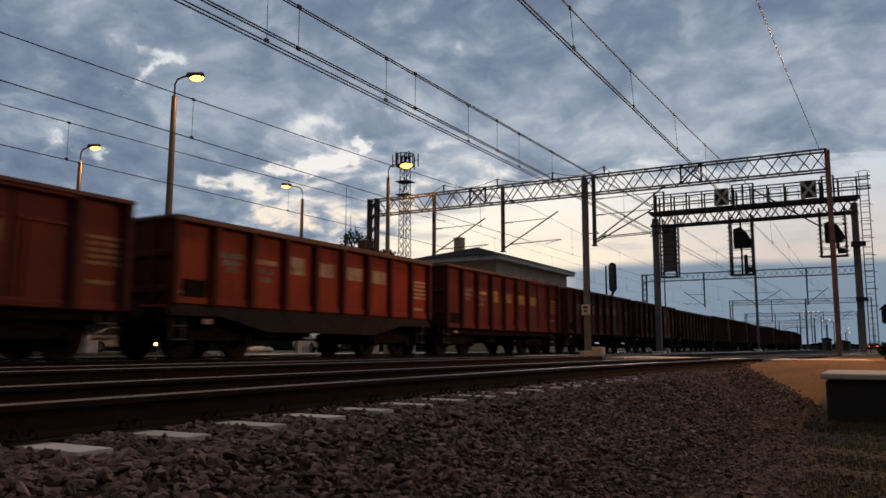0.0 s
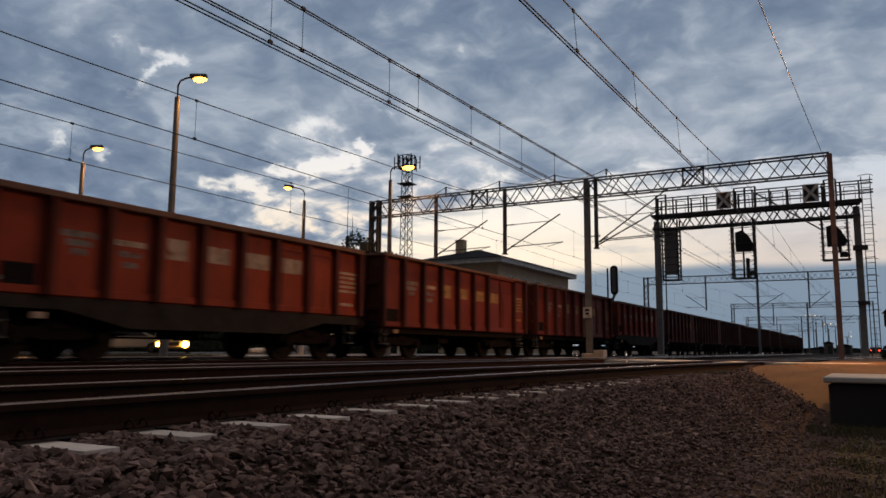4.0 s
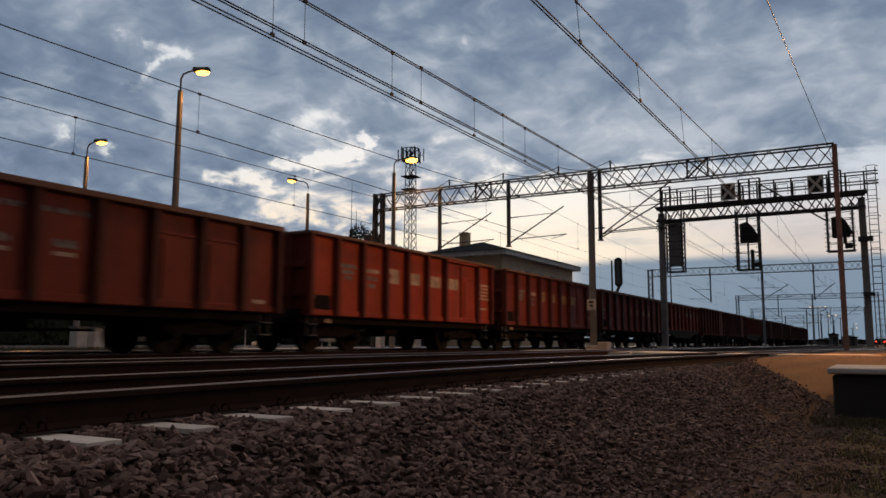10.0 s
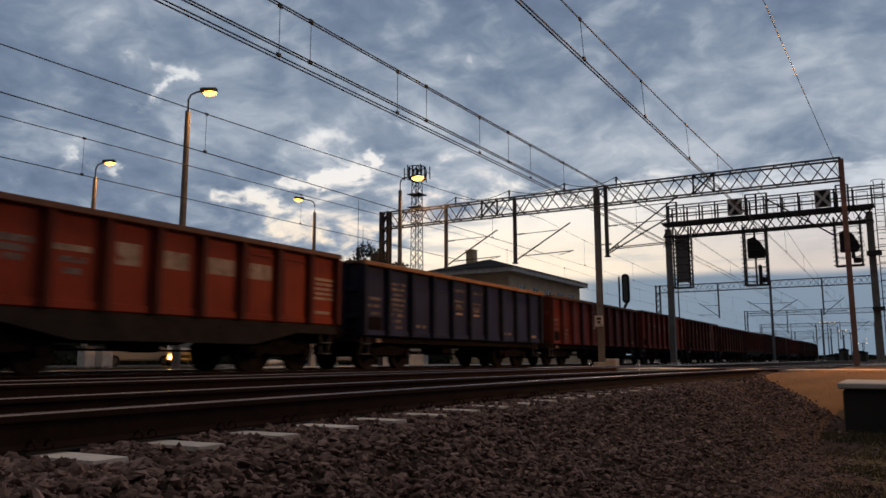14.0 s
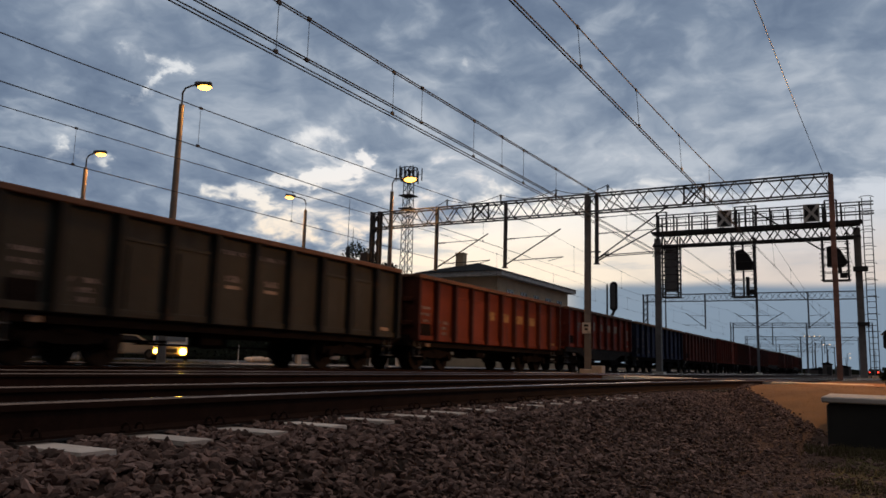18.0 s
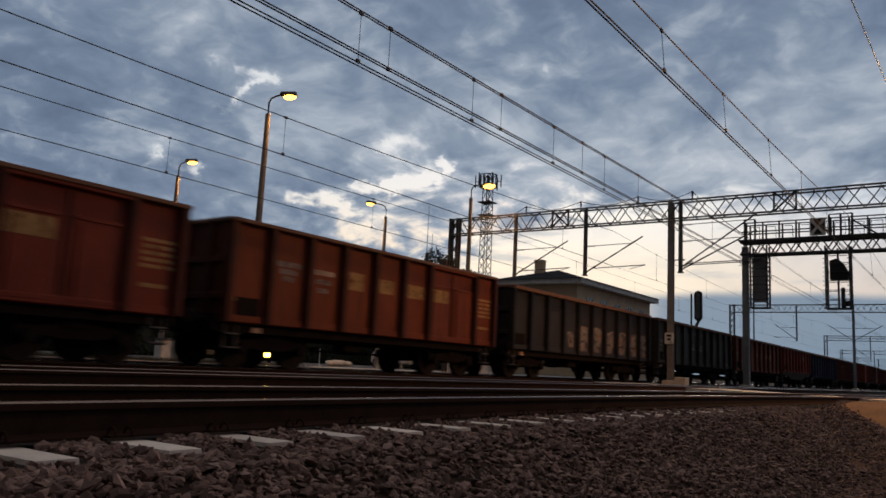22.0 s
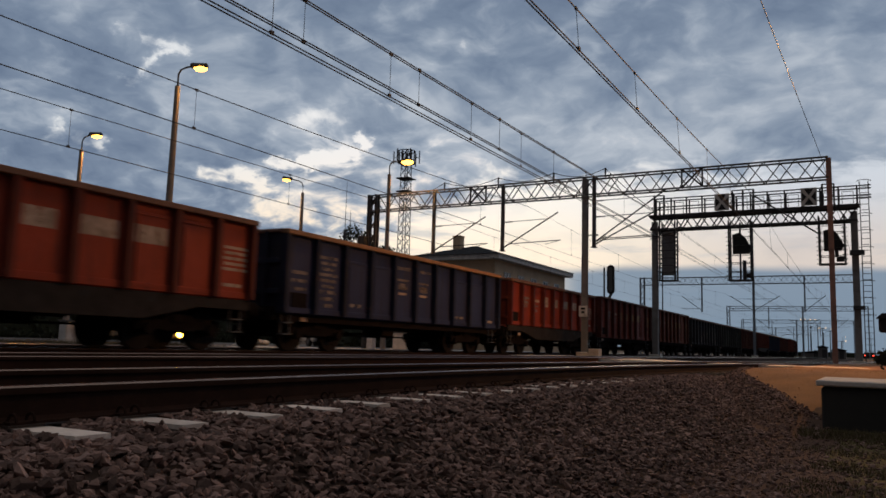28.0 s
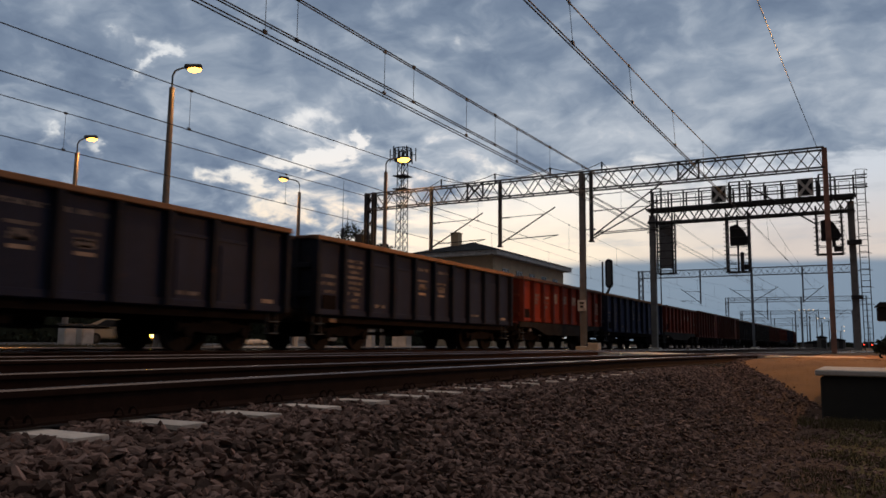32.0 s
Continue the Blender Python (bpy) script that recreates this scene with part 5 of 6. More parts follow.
# ---------------------------------------------------------------- station building
def station():
    b = thing("station_building", pose(-29.0, 60.4, -0.2), "two-storey plastered station building under a low dark hipped roof", "building")
    w, l, h = 7.5, 17.6, 8.3
    bm = bmesh.new()
    box(bm, (-w / 2, l / 2, h / 2), (w, l, h))
    part("wall", bm, M_PLASTER, b, "dull beige plastered wall")
    bm = bmesh.new()
    prism(bm, [(-w - 0.7, h - 0.15), (0.7, h - 0.15), (0.7, h + 0.28), (-w - 0.7, h + 0.28)], "y", -0.7, l + 0.7)
    part("cornice", bm, M_WHITE, b, "white eaves board")
    bm = bmesh.new()
    e = 0.85
    base = [bm.verts.new(p) for p in ((-w - e, -e, h + 0.3), (e, -e, h + 0.3), (e, l + e, h + 0.3), (-w - e, l + e, h + 0.3))]
    ridge = [bm.verts.new(p) for p in ((-w / 2, 3.6, h + 1.65), (-w / 2, l - 3.6, h + 1.65))]
    bm.faces.new((base[0], base[1], ridge[0]))
    bm.faces.new((base[1], base[2], ridge[1], ridge[0]))
    bm.faces.new((base[2], base[3], ridge[1]))
    bm.faces.new((base[3], base[0], ridge[0], ridge[1]))
    bm.faces.new(base[::-1])
    part("roof", bm, M_ROOF, b, "dark low hipped roof")
    bm = bmesh.new()
    box(bm, (-5.0, 2.4, h + 1.25), (0.8, 0.8, 2.3), bevel=0.03)
    box(bm, (-5.0, 2.4, h + 2.42), (0.9, 0.9, 0.08))
    part("chimney", bm, M_PLASTER, b, "plastered chimney")
    for row, z in enumerate((6.35, 2.4)):
        for i in range(5):
            y = 2.6 + i * 3.1
            win = part("window", made(lambda bm: box(bm, (0.0, y, z), (0.08, 1.35, 1.7))), M_GLASS, b)
            part("frame", made(lambda bm: [box(bm, (0.05, y + d, z), (0.05, 0.07, 1.7)) for d in (-0.66, 0.0, 0.66)]
                               + [box(bm, (0.05, y, z + d), (0.05, 1.35, 0.07)) for d in (-0.82, 0.3, 0.82)]), M_WHITE, win)
            part("sill", made(lambda bm: box(bm, (0.08, y, z - 0.92), (0.22, 1.6, 0.08))), M_CONCRETE, win)
        for i in range(2):
            x = -2.2 - i * 3.2
            z = min(z, 5.6)
            win = part("window", made(lambda bm: box(bm, (x, 0.0, z), (1.35, 0.08, 1.7))), M_GLASS, b)
            part("frame", made(lambda bm: [box(bm, (x + d, -0.05, z), (0.07, 0.05, 1.7)) for d in (-0.66, 0.0, 0.66)]), M_WHITE, win)


station()


# ---------------------------------------------------------------- trees and far things
def leaves(bm_verts, bm_faces, rng, centre, radius, count, size):
    for _ in range(count):
        v = rng.normal(size=3)
        v *= radius * rng.uniform(0.35, 1.0) / np.linalg.norm(v)
        p = centre + v
        a, b = rng.normal(size=3), rng.normal(size=3)
        a *= size * rng.uniform(0.6, 1.2) / np.linalg.norm(a)
        b *= size * 0.6 / np.linalg.norm(b)
        k = len(bm_verts)
        bm_verts += [p - a, p + b, p + a, p - b]
        bm_faces.append((k, k + 1, k + 2, k + 3))


def tree(x, y, height, spread, seed, label, low=0.3):
    rng = np.random.default_rng(seed)
    t = thing("tree", pose(x, y, -0.3), label, "tree")
    bm = bmesh.new()
    tube(bm, (0, 0, 0), (0.1, 0, height * 0.55), 0.22, 0.1, seg=8)
    limbs = []
    for i in range(7):
        a = math.tau * i / 7
        q = Vector((spread * 0.55 * math.cos(a), spread * 0.55 * math.sin(a), height * rng.uniform(0.5, 0.85)))
        tube(bm, (0.05, 0, height * rng.uniform(0.3, 0.5)), q, 0.08, 0.03, seg=6)
        limbs.append(np.array(q))
    part("trunk", bm, M_BARK, t)
    vs, fs = [], []
    for q in limbs + [np.array((0, 0, height * 0.85))]:
        for _ in range(4):
            c = q + rng.normal(scale=spread * 0.18, size=3)
            leaves(vs, fs, rng, c, spread * 0.32, 190, 0.17)
    data = bpy.data.meshes.new("crown")
    data.from_pydata([tuple(v) for v in vs], [], fs)
    data.materials.append(M_GREEN)
    part("crown", data, None, t)


tree(-43.2, 61.2, 12.4, 3.2, 11, "dark leafy tree seen against the evening sky")
tree(-41.4, 61.5, 10.6, 1.7, 12, "small dark leafy tree beside the gantry")


# ---------------------------------------------------------------- crossing path, concrete box, grass
def slab_path():
    base = thing("pavement", Matrix(), "pale concrete slab path that crosses the tracks aslant", "path", kind="structure")
    near = [(3.0, 24.2), (-2.6, 22.9), (-9.4, 25.2), (-12.4, 27.4)]
    far = [(3.0, 25.0), (-3.3, 25.4), (-10.2, 31.0), (-12.4, 33.2)]
    for i in range(3):
        for j in range(6):
            u0, u1 = j / 6 + 0.004, (j + 1) / 6 - 0.004
            a, b = Vector(near[i]), Vector(near[i + 1])
            c, d = Vector(far[i]), Vector(far[i + 1])
            quad = [a.lerp(b, u0), a.lerp(b, u1), c.lerp(d, u1), c.lerp(d, u0)]
            bm = bmesh.new()
            prism(bm, [tuple(q) for q in quad], "z", -0.16, -0.045)
            part("slab", bm, M_CONCRETE, base)


slab_path()

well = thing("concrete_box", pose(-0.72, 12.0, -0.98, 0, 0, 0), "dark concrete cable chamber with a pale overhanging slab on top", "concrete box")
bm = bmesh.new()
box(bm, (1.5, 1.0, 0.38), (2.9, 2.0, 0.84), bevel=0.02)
part("body", bm, M_DARKCON, well, "dark stained concrete wall")
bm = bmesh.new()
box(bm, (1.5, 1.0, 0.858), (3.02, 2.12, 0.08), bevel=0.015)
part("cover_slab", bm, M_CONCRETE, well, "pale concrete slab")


def grass(name, count, region, size, label, mat, seed):
    rng = np.random.default_rng(seed)
    vs, fs = [], []
    while len(fs) < count:
        p = region(rng)
        if p is None:
            continue
        x, y = p
        z = ground_z(x, y)
        a = rng.uniform(0, math.tau)
        h = rng.uniform(*size)
        lean = rng.normal(scale=0.35 * h, size=2)
        w = 0.006 + 0.004 * rng.random()
        k = len(vs)
        vs += [(x - w * math.cos(a), y - w * math.sin(a), z - 0.01), (x + w * math.cos(a), y + w * math.sin(a), z - 0.01), (x + lean[0], y + lean[1], z + h)]
        fs.append((k, k + 1, k + 2))
    data = bpy.data.meshes.new(name)
    data.from_pydata(vs, [], fs)
    data.materials.append(mat)
    tagged(new(name, data), label, "grass", kind="stuff")


def bank(rng):
    y = 12.6 + 7.6 * rng.random()
    x = lawn_edge(y) + 0.12 * rng.normal() + 5.5 * rng.random()
    z = ground_z(x, y)
    return (x, y) if x < 3.0 and -0.80 < z <= low_ground(x, y) + 0.03 and not (-0.9 < x and 11.8 < y < 14.1) else None


def verge(rng):
    y = 5.0 + 8.0 * rng.random()
    x = -1.3 + 3.2 * rng.random() ** 0.6
    if -0.85 < x and 11.9 < y < 14.1:
        return None
    if noise.noise((x * 1.3, y * 1.3, 2.0)) < 0.02 - 0.25 * (x + 0.4):
        return None
    return x, y


grass("dry_grass", 4000, bank, (0.004, 0.016), "short dry straw-coloured grass on the bank", M_GRASS, 21)
def foot(rng):
    return -0.95 + 2.6 * rng.random(), 11.25 + 0.65 * rng.random()


grass("tall_grass", 2600, foot, (0.03, 0.09), "longer dull grass at the foot of the concrete box", M_VERGE, 23)
grass("verge_grass", 26000, verge, (0.014, 0.045), "thin olive grass beside the trodden earth", M_VERGE, 22)

# ---------------------------------------------------------------- behind the train: yard, van, cars, cabinets
M_YARD = material("worn_yard_concrete", (0.40, 0.36, 0.32), 0.9, 0, 0.2, 0.5, 20, 0.2, 40, stains=0.2)
M_ASPHALT = material("yard_asphalt", (0.055, 0.053, 0.052), 0.9, 0, 0.3, 0.6, 25, 0.3, 50, stains=0.2)
M_SHED = material("pale_shed_wall", (0.14, 0.135, 0.13), 0.9, 0, 0.2, 1.0, 30, 0.2, 60, stains=0.3)
yard = thing("yard_pavement", Matrix(), "pale concrete strip before a dark asphalt yard behind the tracks", "pavement", kind="structure")
part("concrete_strip", made(lambda bm: prism(bm, [(-25.6, 24.3), (-21.8, 22.6), (-21.8, 60), (-25.6, 60)], "z", -0.3, -0.06)), M_YARD, yard)
part("asphalt", made(lambda bm: prism(bm, [(-60, -10), (-29.0, -10), (-29.0, 22.0), (-25.6, 24.3), (-25.6, 60), (-60, 60)], "z", -0.3, -0.065)), M_ASPHALT, yard)


def yard_verge(rng):
    y = 8.0 + 15.5 * rng.random()
    x = -28.9 + 6.5 * rng.random()
    return (x, y) if y < 22.4 - 0.45 * (x + 21.8) else None


def stone_heap(x, y):
    """Pale stones heaped at the edge of the yard."""
    h = thing("stone_heap", pose(x, y, -0.06), "low heap of pale field stones at the edge of the yard", "stone heap")
    rng = random.Random(5)
    for i in range(9):
        r = rng.uniform(0.20, 0.36)
        bm = bmesh.new()
        bmesh.ops.create_icosphere(bm, subdivisions=2, radius=r)
        for v in bm.verts:
            v.co *= 1 + 0.28 * noise.noise(v.co * 4 + Vector((i * 3.0, 0, 0)))
            v.co.z *= 0.62
        stone = part("stone", bm, M_CONCRETE, h, smooth=True)
        stone.location = (rng.uniform(-0.3, 0.3), -1.0 + i * 0.25, r * 0.45)


stone_heap(-33.0, 35.3)


def bollard(x, y, w, h, label):
    b = thing("bollard", pose(x, y, -0.06), label, "bollard")
    part("shaft", made(lambda bm: box(bm, (0, 0, h / 2), (w, w, h), bevel=0.02)), M_CONCRETE, b)
    part("cap", made(lambda bm: box(bm, (0, 0, h + 0.015), (w + 0.03, w + 0.03, 0.03), bevel=0.01)), M_STEEL, b)


bollard(-24.6, 29.1, 0.16, 0.85, "square pale concrete bollard beside the track")
whip = thing("marker_pole", pose(-26.5, 26.9, -0.06), "thin white marker pole at the edge of the yard", "pole")
part("pole", made(lambda bm: tube(bm, (0, 0, 0), (0, 0, 0.85), 0.022, seg=8)), M_WHITE, whip)
part("foot", made(lambda bm: box(bm, (0, 0, 0.03), (0.2, 0.2, 0.06), bevel=0.01)), M_CONCRETE, whip)


def container(x, y):
    c = thing("collection_bin", pose(x, y, -0.06, 0, 0, 48), "small yellow and teal collection bin in the yard", "bin")
    part("body", made(lambda bm: box(bm, (-0.3, 0, 0.45), (0.62, 0.6, 0.9), bevel=0.03)), M_YELLOW, c, "yellow painted sheet")
    part("side_case", made(lambda bm: box(bm, (0.29, 0, 0.42), (0.5, 0.56, 0.84), bevel=0.03)), M_TEAL, c, "teal painted sheet")
    part("lid", made(lambda bm: box(bm, (0, 0, 0.93), (1.2, 0.66, 0.06), bevel=0.02)), M_STEEL, c)


M_YELLOW = material("yellow_sheet", (0.62, 0.40, 0.05), 0.6, 0, 0.15, 2, 30, 0.05, 40)
M_TEAL = material("teal_sheet", (0.12, 0.26, 0.27), 0.6, 0, 0.15, 2, 30, 0.05, 40)
container(-36.0, 46.3)


grass("yard_grass", 9000, yard_verge, (0.05, 0.22), "rough olive grass between the tracks and the yard", M_VERGE, 27)


def wheel_parts(car, spots, r):
    for x, y in spots:
        bm = bmesh.new()
        tube(bm, (x - 0.1, y, r), (x + 0.1, y, r), r, seg=18)
        t = part("wheel", bm, M_BLACK, car)
        bm = bmesh.new()
        tube(bm, (x - 0.11, y, r), (x + 0.11, y, r), r * 0.6, seg=14)
        part("rim", bm, M_STEEL, t)


def van():
    v = thing("van", pose(-33.0, 28.4, -0.06, 0, 0, 48), "silver-grey van waiting with its headlights on", "van")
    bm = bmesh.new()
    prism(bm, [(0.0, 0.22), (0.0, 0.80), (0.85, 0.98), (1.55, 1.62), (4.4, 1.70), (4.6, 0.22)], "x", -0.9, 0.9)
    bmesh.ops.bevel(bm, geom=list(bm.edges), offset=0.06, segments=2, affect="EDGES")
    part("body", bm, M_DULL, v)
    bm = bmesh.new()
    prism(bm, [(0.86, 1.03), (0.84, 1.03), (1.47, 1.60), (1.50, 1.60)], "x", -0.78, 0.78)
    part("windscreen", bm, M_GLASS, v)
    bm = bmesh.new()
    box(bm, (0, -0.01, 0.52), (0.75, 0.06, 0.18))
    part("grille", bm, M_BLACK, v)
    bm = bmesh.new()
    box(bm, (0, -0.04, 0.30), (1.75, 0.14, 0.14), bevel=0.03)
    part("bumper", bm, M_DARKSTEEL, v)
    for x in (-0.69, 0.69):
        bm = bmesh.new()
        bmesh.ops.create_uvsphere(bm, u_segments=12, v_segments=8, radius=0.19 if x > 0 else 0.12, matrix=Matrix.Translation((x, -0.04, 0.48)))
        part("headlight", bm, M_HEADLIGHT, v, "glowing yellow headlight", True)
    wheel_parts(v, ((-0.82, 0.9), (0.82, 0.9), (-0.82, 4.0), (0.82, 4.0)), 0.33)


M_DULL = material("grey_car_paint", (0.25, 0.25, 0.25), 0.35, 0, 0.06, 2, 30, 0.02, 40)
M_VAN = material("white_car_paint", (0.55, 0.55, 0.55), 0.35, 0, 0.06, 2, 30, 0.02, 40)
van()


def parked_car(x, y, turn, label, paint=None):
    c = thing("parked_car", pose(x, y, -0.06, 0, 0, turn), label, "car", "cars parked by the station")
    bm = bmesh.new()
    prism(bm, [(-2.05, 0.30), (-2.1, 0.75), (-1.3, 0.90), (-0.55, 1.38), (0.9, 1.40), (1.65, 0.95), (2.05, 0.88), (2.1, 0.30)], "x", -0.82, 0.82)
    bmesh.ops.bevel(bm, geom=list(bm.edges), offset=0.07, segments=2, affect="EDGES")
    part("body", bm, paint or M_VAN, c)
    for side in (-1, 1):
        bm = bmesh.new()
        prism(bm, [(-1.05, 0.93), (-0.48, 1.30), (0.82, 1.32), (1.35, 0.95)], "x", side * 0.822, side * 0.83)
        part("window", bm, M_GLASS, c)
    wheel_parts(c, ((-0.78, -1.3), (0.78, -1.3), (-0.78, 1.3), (0.78, 1.3)), 0.3)


parked_car(-31.5, 38.8, 62, "white car parked in the station yard")
M_BEIGE = material("beige_car_paint", (0.42, 0.39, 0.33), 0.4, 0, 0.06, 2, 30, 0.02, 40)
parked_car(-36.6, 28.4, 142, "beige car parked beside the waiting van", M_BEIGE)


def cabinet(x, y, w, d, h, label):
    c = thing("equipment_cabinet", pose(x, y, -0.1), label, "equipment cabinet", "trackside cabinets")
    bm = bmesh.new()
    box(bm, (0, 0, h / 2), (w, d, h), bevel=0.015)
    part("body", bm, M_WHITE, c)
    bm = bmesh.new()
    box(bm, (0, 0, h + 0.03), (w + 0.1, d + 0.1, 0.06), bevel=0.01)
    part("lid", bm, M_STEEL, c)
    bm = bmesh.new()
    box(bm, (0, -d / 2 - 0.01, h * 0.5), (w * 0.84, 0.02, h * 0.8))
    part("door", bm, M_WHITE, c)


cabinet(-28.0, 19.2, 0.5, 0.45, 0.85, "pale equipment cabinet in the grass behind the tracks")
cabinet(-28.0, 19.95, 0.6, 0.5, 0.85, "broader pale equipment cabinet in the grass behind the tracks")
cabinet(-22.9, 33.0, 0.35, 0.35, 0.95, "slim pale equipment cabinet behind the train")
cabinet(-22.5, 35.4, 0.95, 0.5, 0.95, "white equipment cabinet behind the train")


def yard_signal():
    s = thing("light_signal", pose(-20.9, 68.2, -0.2), "tall light signal with an oval dark head beside the track", "railway signal")
    bm = bmesh.new()
    tube(bm, (-0.62, 0, 0), (-0.62, 0, 8.0), 0.08, seg=10)
    part("mast", bm, M_STEEL, s)
    bm = bmesh.new()
    outline = [(0.34 * math.cos(t), 6.9 + (1.0 if math.sin(t) > 0 else -1.0) + 0.34 * math.sin(t)) for t in np.linspace(0, math.tau, 20, endpoint=False)]
    prism(bm, outline, "y", -0.12, 0.12)
    part("signal_head", bm, M_BLACK, s, "black oval signal head with a pale rim")
    bm = bmesh.new()
    prism(bm, [(x * 0.55, 6.9 + (z - 6.9) * 0.86) for x, z in outline], "y", -0.14, -0.125)
    part("back_plate", bm, M_STEEL, s)
    bm = bmesh.new()
    bar(bm, (-0.62, 0, 5.0), (-0.1, 0, 5.0), 0.16)
    bar(bm, (-0.3, 0, 4.9), (0.1, 0, 5.7), 0.2)
    part("bracket", bm, M_STEEL, s)


yard_signal()


def aerial_mast(x, y, h):
    m = thing("aerial_mast", pose(x, y, -0.2), "thin pole with a whip aerial", "mast")
    part("pole", made(lambda bm: tube(bm, (0, 0, 0), (0, 0, h), 0.16, 0.12, seg=10)), M_DARKSTEEL, m)
    part("whip", made(lambda bm: tube(bm, (0, 0, h), (0, 0, h + 4.0), 0.03, 0.015, seg=6)), M_DARKSTEEL, m)
    part("whip", made(lambda bm: tube(bm, (0.5, 0, h), (0.5, 0, h + 1.6), 0.03, 0.015, seg=6)), M_DARKSTEEL, m)


aerial_mast(-37.4, 49.5, 9.6)


def thin_lamp(x, y, h, turn, lit):
    p = thing("yard_lamp", pose(x, y, -0.2, 0, 0, turn), "slim yard lamp with a short curved arm" + (", lit" if lit else ""), "street lamp", "yard lamps down the line")
    part("pole", made(lambda bm: tube(bm, (0, 0, 0), (0, 0, h), 0.12, 0.07, seg=8)), M_STEEL, p)
    part("arm", made(lambda bm: line_tube(bm, [(0, 0, h - 0.1), (0.1, 0, h + 0.25), (0.4, 0, h + 0.4), (1.0, 0, h + 0.42)], 0.05, 6)), M_STEEL, p)
    part("lantern", made(lambda bm: box(bm, (1.2, 0, h + 0.4), (0.6, 0.25, 0.14), bevel=0.04)), M_FARLIGHT if lit else M_STEEL, p)


thin_lamp(-23.4, 67.5, 10.6, 0, False)
thin_lamp(-24.0, 101.0, 10.2, 0, False)
for x, y, h in ((-10.0, 260.0, 8.5), (-4.5, 300.0, 8.0), (-1.0, 330.0, 9.0),
                (-12.0, 380.0, 9.0)):
    thin_lamp(x, y, h, 20 * (y % 9), True)


def far_woods():
    """Low dark woods and sheds along the horizon."""
    rng = np.random.default_rng(8)
    vs, fs = [], []
    k = 420
    for i in range(k):
        a = math.tau * i / k
        r = 900.0
        h = 3.4 + 3.0 * noise.noise((math.cos(a) * 9, math.sin(a) * 9, 1.0)) + rng.uniform(-0.9, 0.9)
        vs += [(r * math.cos(a), r * math.sin(a), -3.0), (r * math.cos(a), r * math.sin(a), max(1.2, h))]
    for i in range(k):
        j = (i + 1) % k
        fs.append((2 * i, 2 * j, 2 * j + 1, 2 * i + 1))
    data = bpy.data.meshes.new("far_woods")
    data.from_pydata(vs, [], fs)
    data.materials.append(M_GREEN)
    tagged(new("backdrop_woods", data), "low dark woods along the horizon", "woods", kind="structure")


far_woods()


def far_car():
    c = thing("far_car", pose(-0.9, 165.0, -0.1, 0, 0, 0), "dark car far off with red tail lamps lit", "car")
    bm = bmesh.new()
    prism(bm, [(-2.0, 0.3), (-2.1, 0.8), (-1.6, 1.35), (0.6, 1.4), (1.3, 0.9), (2.1, 0.8), (2.1, 0.3)], "x", -0.85, 0.85)
    bmesh.ops.bevel(bm, geom=list(bm.edges), offset=0.05, segments=1, affect="EDGES")
    part("body", bm, M_BLACK, c)
    for x in (-0.65, 0.65):
        part("tail_lamp", made(lambda bm: box(bm, (x, -2.1, 0.78), (0.32, 0.06, 0.2))), M_REDLIGHT, c)


far_car()


# ---------------------------------------------------------------- behind the yard and down the line
def hedge(x, ya, yb, h, seed, label):
    rng = np.random.default_rng(seed)
    t = thing("hedge", pose(x, 0, -0.1), label, "hedge", "hedges behind the yard")
    bm = bmesh.new()
    box(bm, (-0.6, (ya + yb) / 2, h * 0.42), (1.0, yb - ya, h * 0.84), bevel=0.2)
    part("thicket", bm, M_GREEN, t)
    vs, fs = [], []
    for y in np.arange(ya, yb, 0.45):
        for z in (0.3, h * 0.5, h * 0.85):
            leaves(vs, fs, rng, np.array((-0.15 + rng.normal() * 0.15, y, z + rng.normal() * 0.2)), 0.55, 14, 0.22)
    data = bpy.data.meshes.new("foliage")
    data.from_pydata([tuple(v) for v in vs], [], fs)
    data.materials.append(M_GREEN)
    part("foliage", data, None, t)


hedge(-49.0, -12.0, 58.0, 2.6, 31, "long dark clipped hedge at the back of the yard")
hedge(-34.0, 44.0, 59.0, 2.0, 32, "short dark hedge beside the station building")


def flood_mast(x, y, h, lamps, spread):
    p = thing("floodlight_mast", pose(x, y, -0.2), "thin yard mast with a row of lit floodlights", "lamp mast", "floodlight masts down the line")
    part("pole", made(lambda bm: tube(bm, (0, 0, 0), (0, 0, h), 0.16, 0.09, seg=8)), M_STEEL, p)
    part("crossbar", made(lambda bm: bar(bm, (-spread / 2, 0, h), (spread / 2, 0, h), 0.1)), M_STEEL, p)
    for i in range(lamps):
        u = (i / max(1, lamps - 1) - 0.5) * spread
        part("floodlight", made(lambda bm: bmesh.ops.create_icosphere(bm, subdivisions=1, radius=0.17, matrix=Matrix.Translation((u, 0, h + 0.1)))), M_FARLIGHT, p)


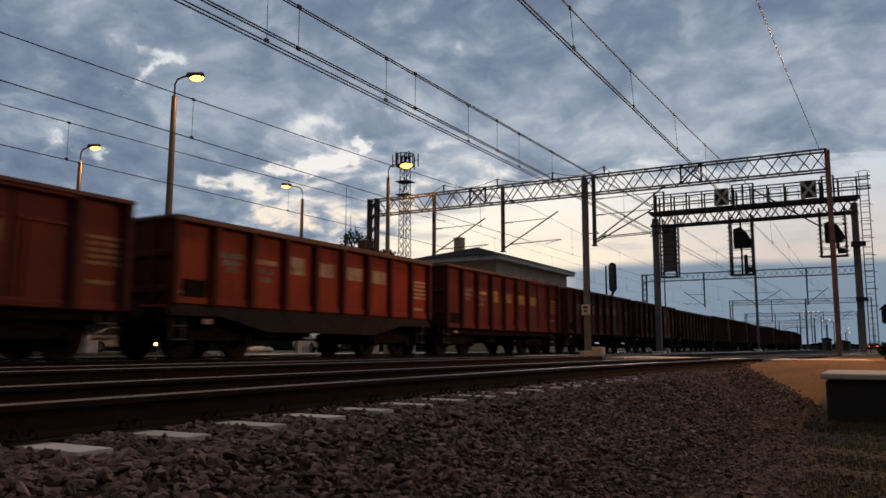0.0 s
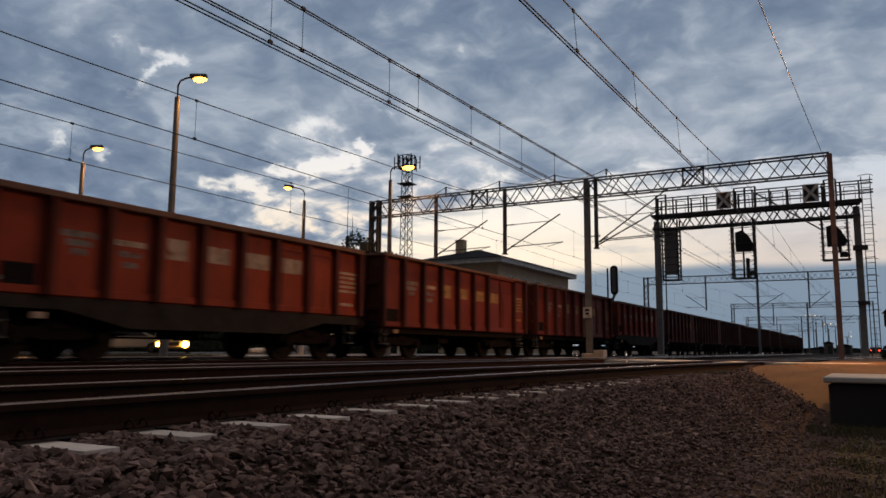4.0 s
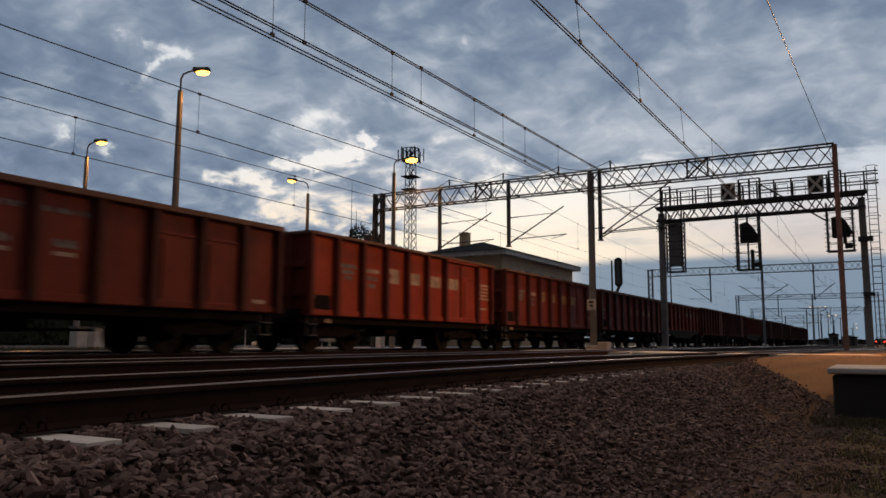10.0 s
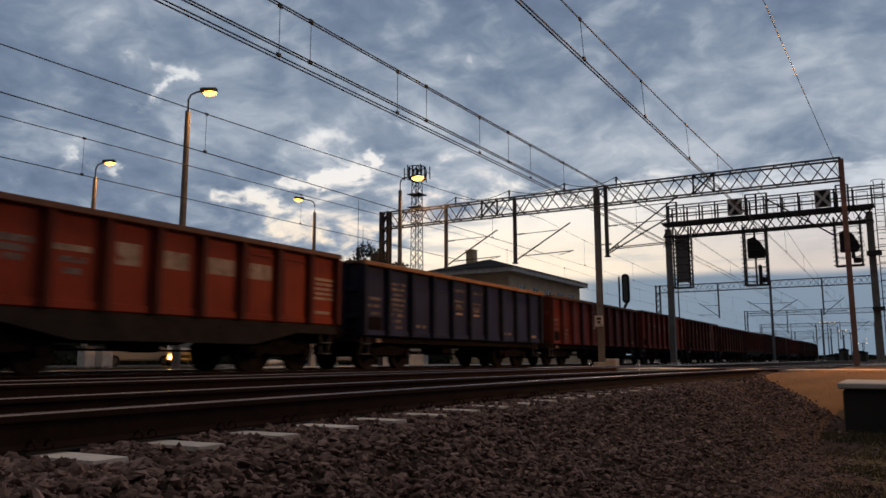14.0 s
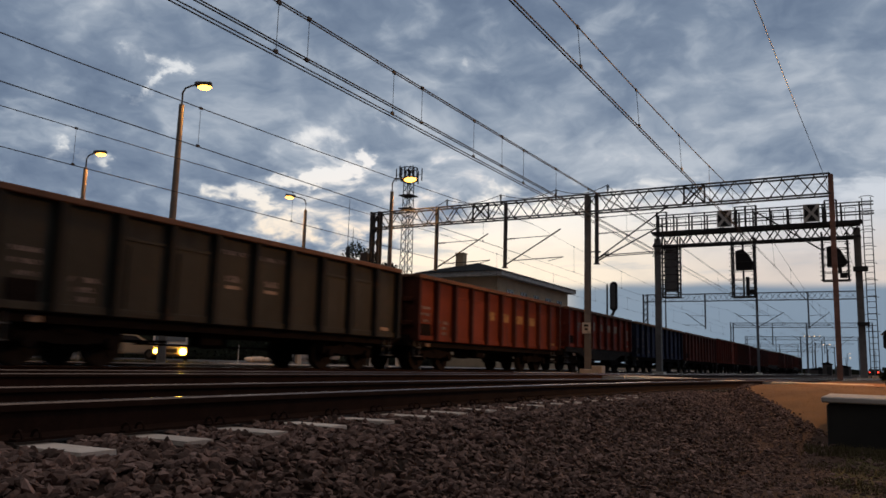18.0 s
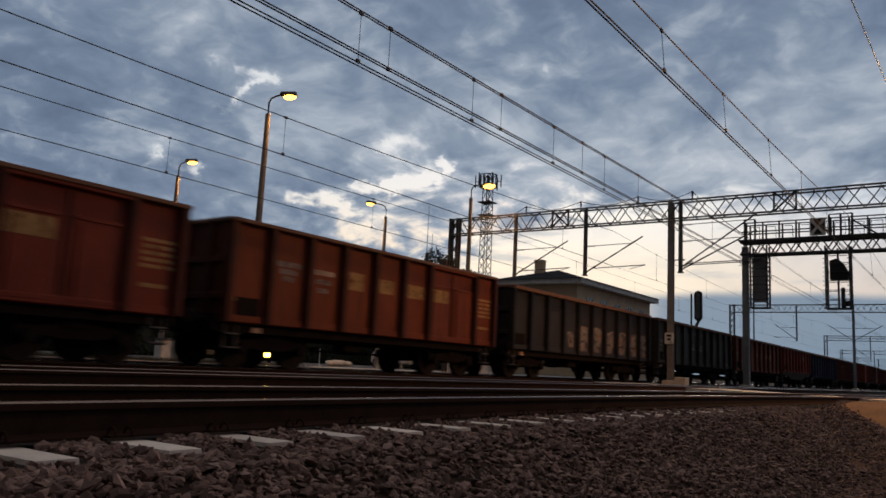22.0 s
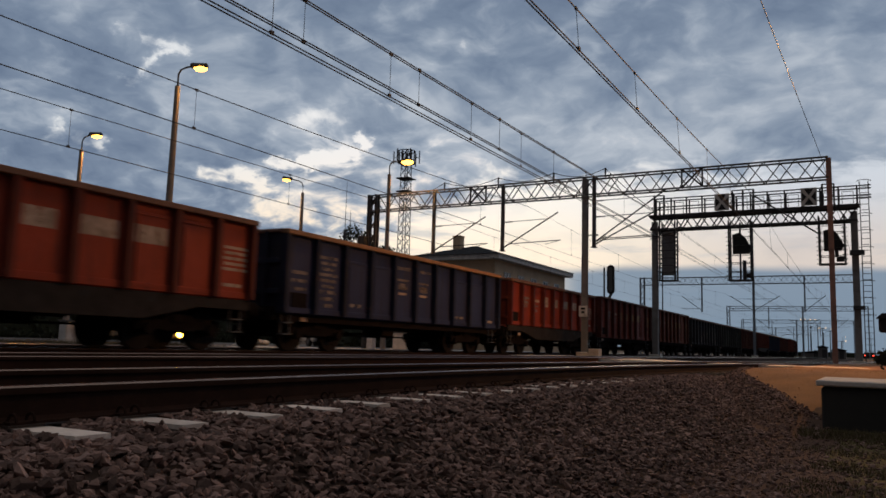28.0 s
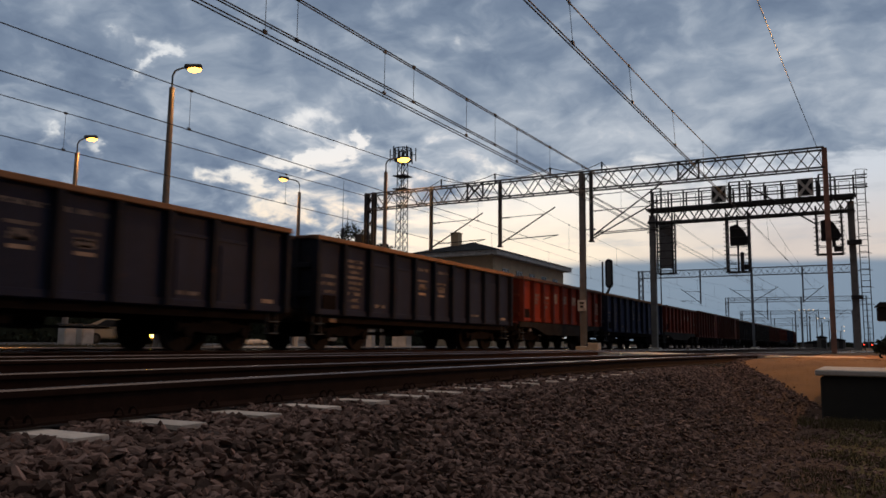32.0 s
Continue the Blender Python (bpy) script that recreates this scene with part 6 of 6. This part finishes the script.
for x, y, h, lamps, spread in ((-16.6, 245.0, 10.9, 4, 3.8), (-12.6, 240.0, 8.3, 2, 1.6), (-7.8, 236.0, 4.7, 2, 2.0)):
    flood_mast(x, y, h, lamps, spread)
for x, y, h in ((-17.4, 236.0, 9.6), (-15.4, 238.0, 8.8), (-14.6, 226.0, 8.0), (-13.4, 233.0, 9.0), (-11.6, 225.0, 6.5), (-9.9, 222.0, 7.0)):
    pole = thing("yard_pole", pose(x, y, -0.2), "thin grey yard pole", "pole", "poles down the line")
    part("pole", made(lambda bm: tube(bm, (0, 0, 0), (0, 0, h), 0.14, 0.09, seg=8)), M_STEEL, pole)
    part("cap", made(lambda bm: box(bm, (0, 0, h), (0.4, 0.2, 0.25))), M_DARKSTEEL, pole)


def far_shed(x, y, w, h, label):
    s = thing("shed", pose(x, y, -0.2), label, "shed", "sheds down the line")
    part("wall", made(lambda bm: box(bm, (0, 0, h / 2), (w, 3.0, h))), M_SHED, s)
    part("roof", made(lambda bm: prism(bm, [(-w / 2 - 0.2, h), (w / 2 + 0.2, h), (w / 2 + 0.2, h + 0.12), (0, h + 0.5), (-w / 2 - 0.2, h + 0.12)], "y", -1.7, 1.7)), M_ROOF, s)
    part("door", made(lambda bm: box(bm, (w * 0.2, -1.51, 0.95), (0.9, 0.05, 1.9))), M_DARKSTEEL, s)


far_shed(-13.2, 205.0, 4.6, 1.2, "low pale-grey shed beside the far tracks")
far_shed(-7.2, 200.0, 3.0, 1.9, "pale hut beside the far tracks")
far_shed(-10.0, 190.0, 1.8, 2.4, "dark-roofed relay hut beside the far tracks")


def bush(x, y, r, seed, label):
    rng = np.random.default_rng(seed)
    t = thing("bush", pose(x, y, -0.1), label, "bush")
    part("stems", made(lambda bm: [tube(bm, (0, 0, 0), (r * 0.5 * math.cos(a), r * 0.5 * math.sin(a), r), 0.02, 0.01, seg=5) for a in (0.3, 1.8, 3.1, 4.6)]), M_BARK, t)
    vs, fs = [], []
    for _ in range(16):
        c = rng.normal(size=3) * (r * 0.42, r * 0.42, r * 0.25) + (0, 0, r * 0.7)
        leaves(vs, fs, rng, c, r * 0.4, 70, 0.06)
    data = bpy.data.meshes.new("foliage")
    data.from_pydata([tuple(v) for v in vs], [], fs)
    data.materials.append(M_GREEN)
    part("foliage", data, None, t)


bush(0.45, 20.5, 0.5, 41, "small dark bush on the bank")


def hooded_box(x, y):
    k = thing("hooded_box", pose(x, y, -0.1), "small dark hooded box on a thin post beside the bush", "trackside box")
    part("post", made(lambda bm: tube(bm, (0, 0, 0), (0, 0, 0.95), 0.035, seg=8)), M_DARKSTEEL, k)
    part("case", made(lambda bm: box(bm, (0, 0, 1.12), (0.75, 0.3, 0.34), bevel=0.04)), M_BLACK, k)
    part("hood", made(lambda bm: prism(bm, [(-0.42, 1.28), (0.42, 1.28), (0.36, 1.40), (-0.30, 1.40)], "y", -0.22, 0.2)), M_BLACK, k)


hooded_box(0.48, 20.9)


# ---------------------------------------------------------------- what moves
def motions():
    times = [float(t) for t in range(33)]
    for k, wagon, middle in TRAIN:
        rows = []
        for t in times:
            x, y, a = on_track(TRAIN_X, advance(t) + middle)
            rows.append((t, pose(x, y, -0.03, 0, 0, math.degrees(a))))
        walk(wagon, rows)
        # the wheels turn while they roll past
        near = [t / 15 for t in range(0, 481) if -14.0 < advance(t / 15) + middle < 46.0]
        if len(near) < 3:
            continue
        for bogie in [c for c in wagon.children if c.name.startswith("bogie")]:
            for w in bogie.children:
                spot = w.location.copy()
                turns = [(t, Matrix.Translation(spot) @ Matrix.Rotation(-(advance(t) - advance(near[0])) / 0.46, 4, "X")) for t in near]
                if near[0] > 0.3:
                    turns = [(0.0, turns[0][1]), (near[0] - 0.2, turns[0][1])] + turns
                if near[-1] < 31.7:
                    turns += [(near[-1] + 0.2, turns[-1][1]), (32.0, turns[-1][1])]
                walk(w, turns)


motions()
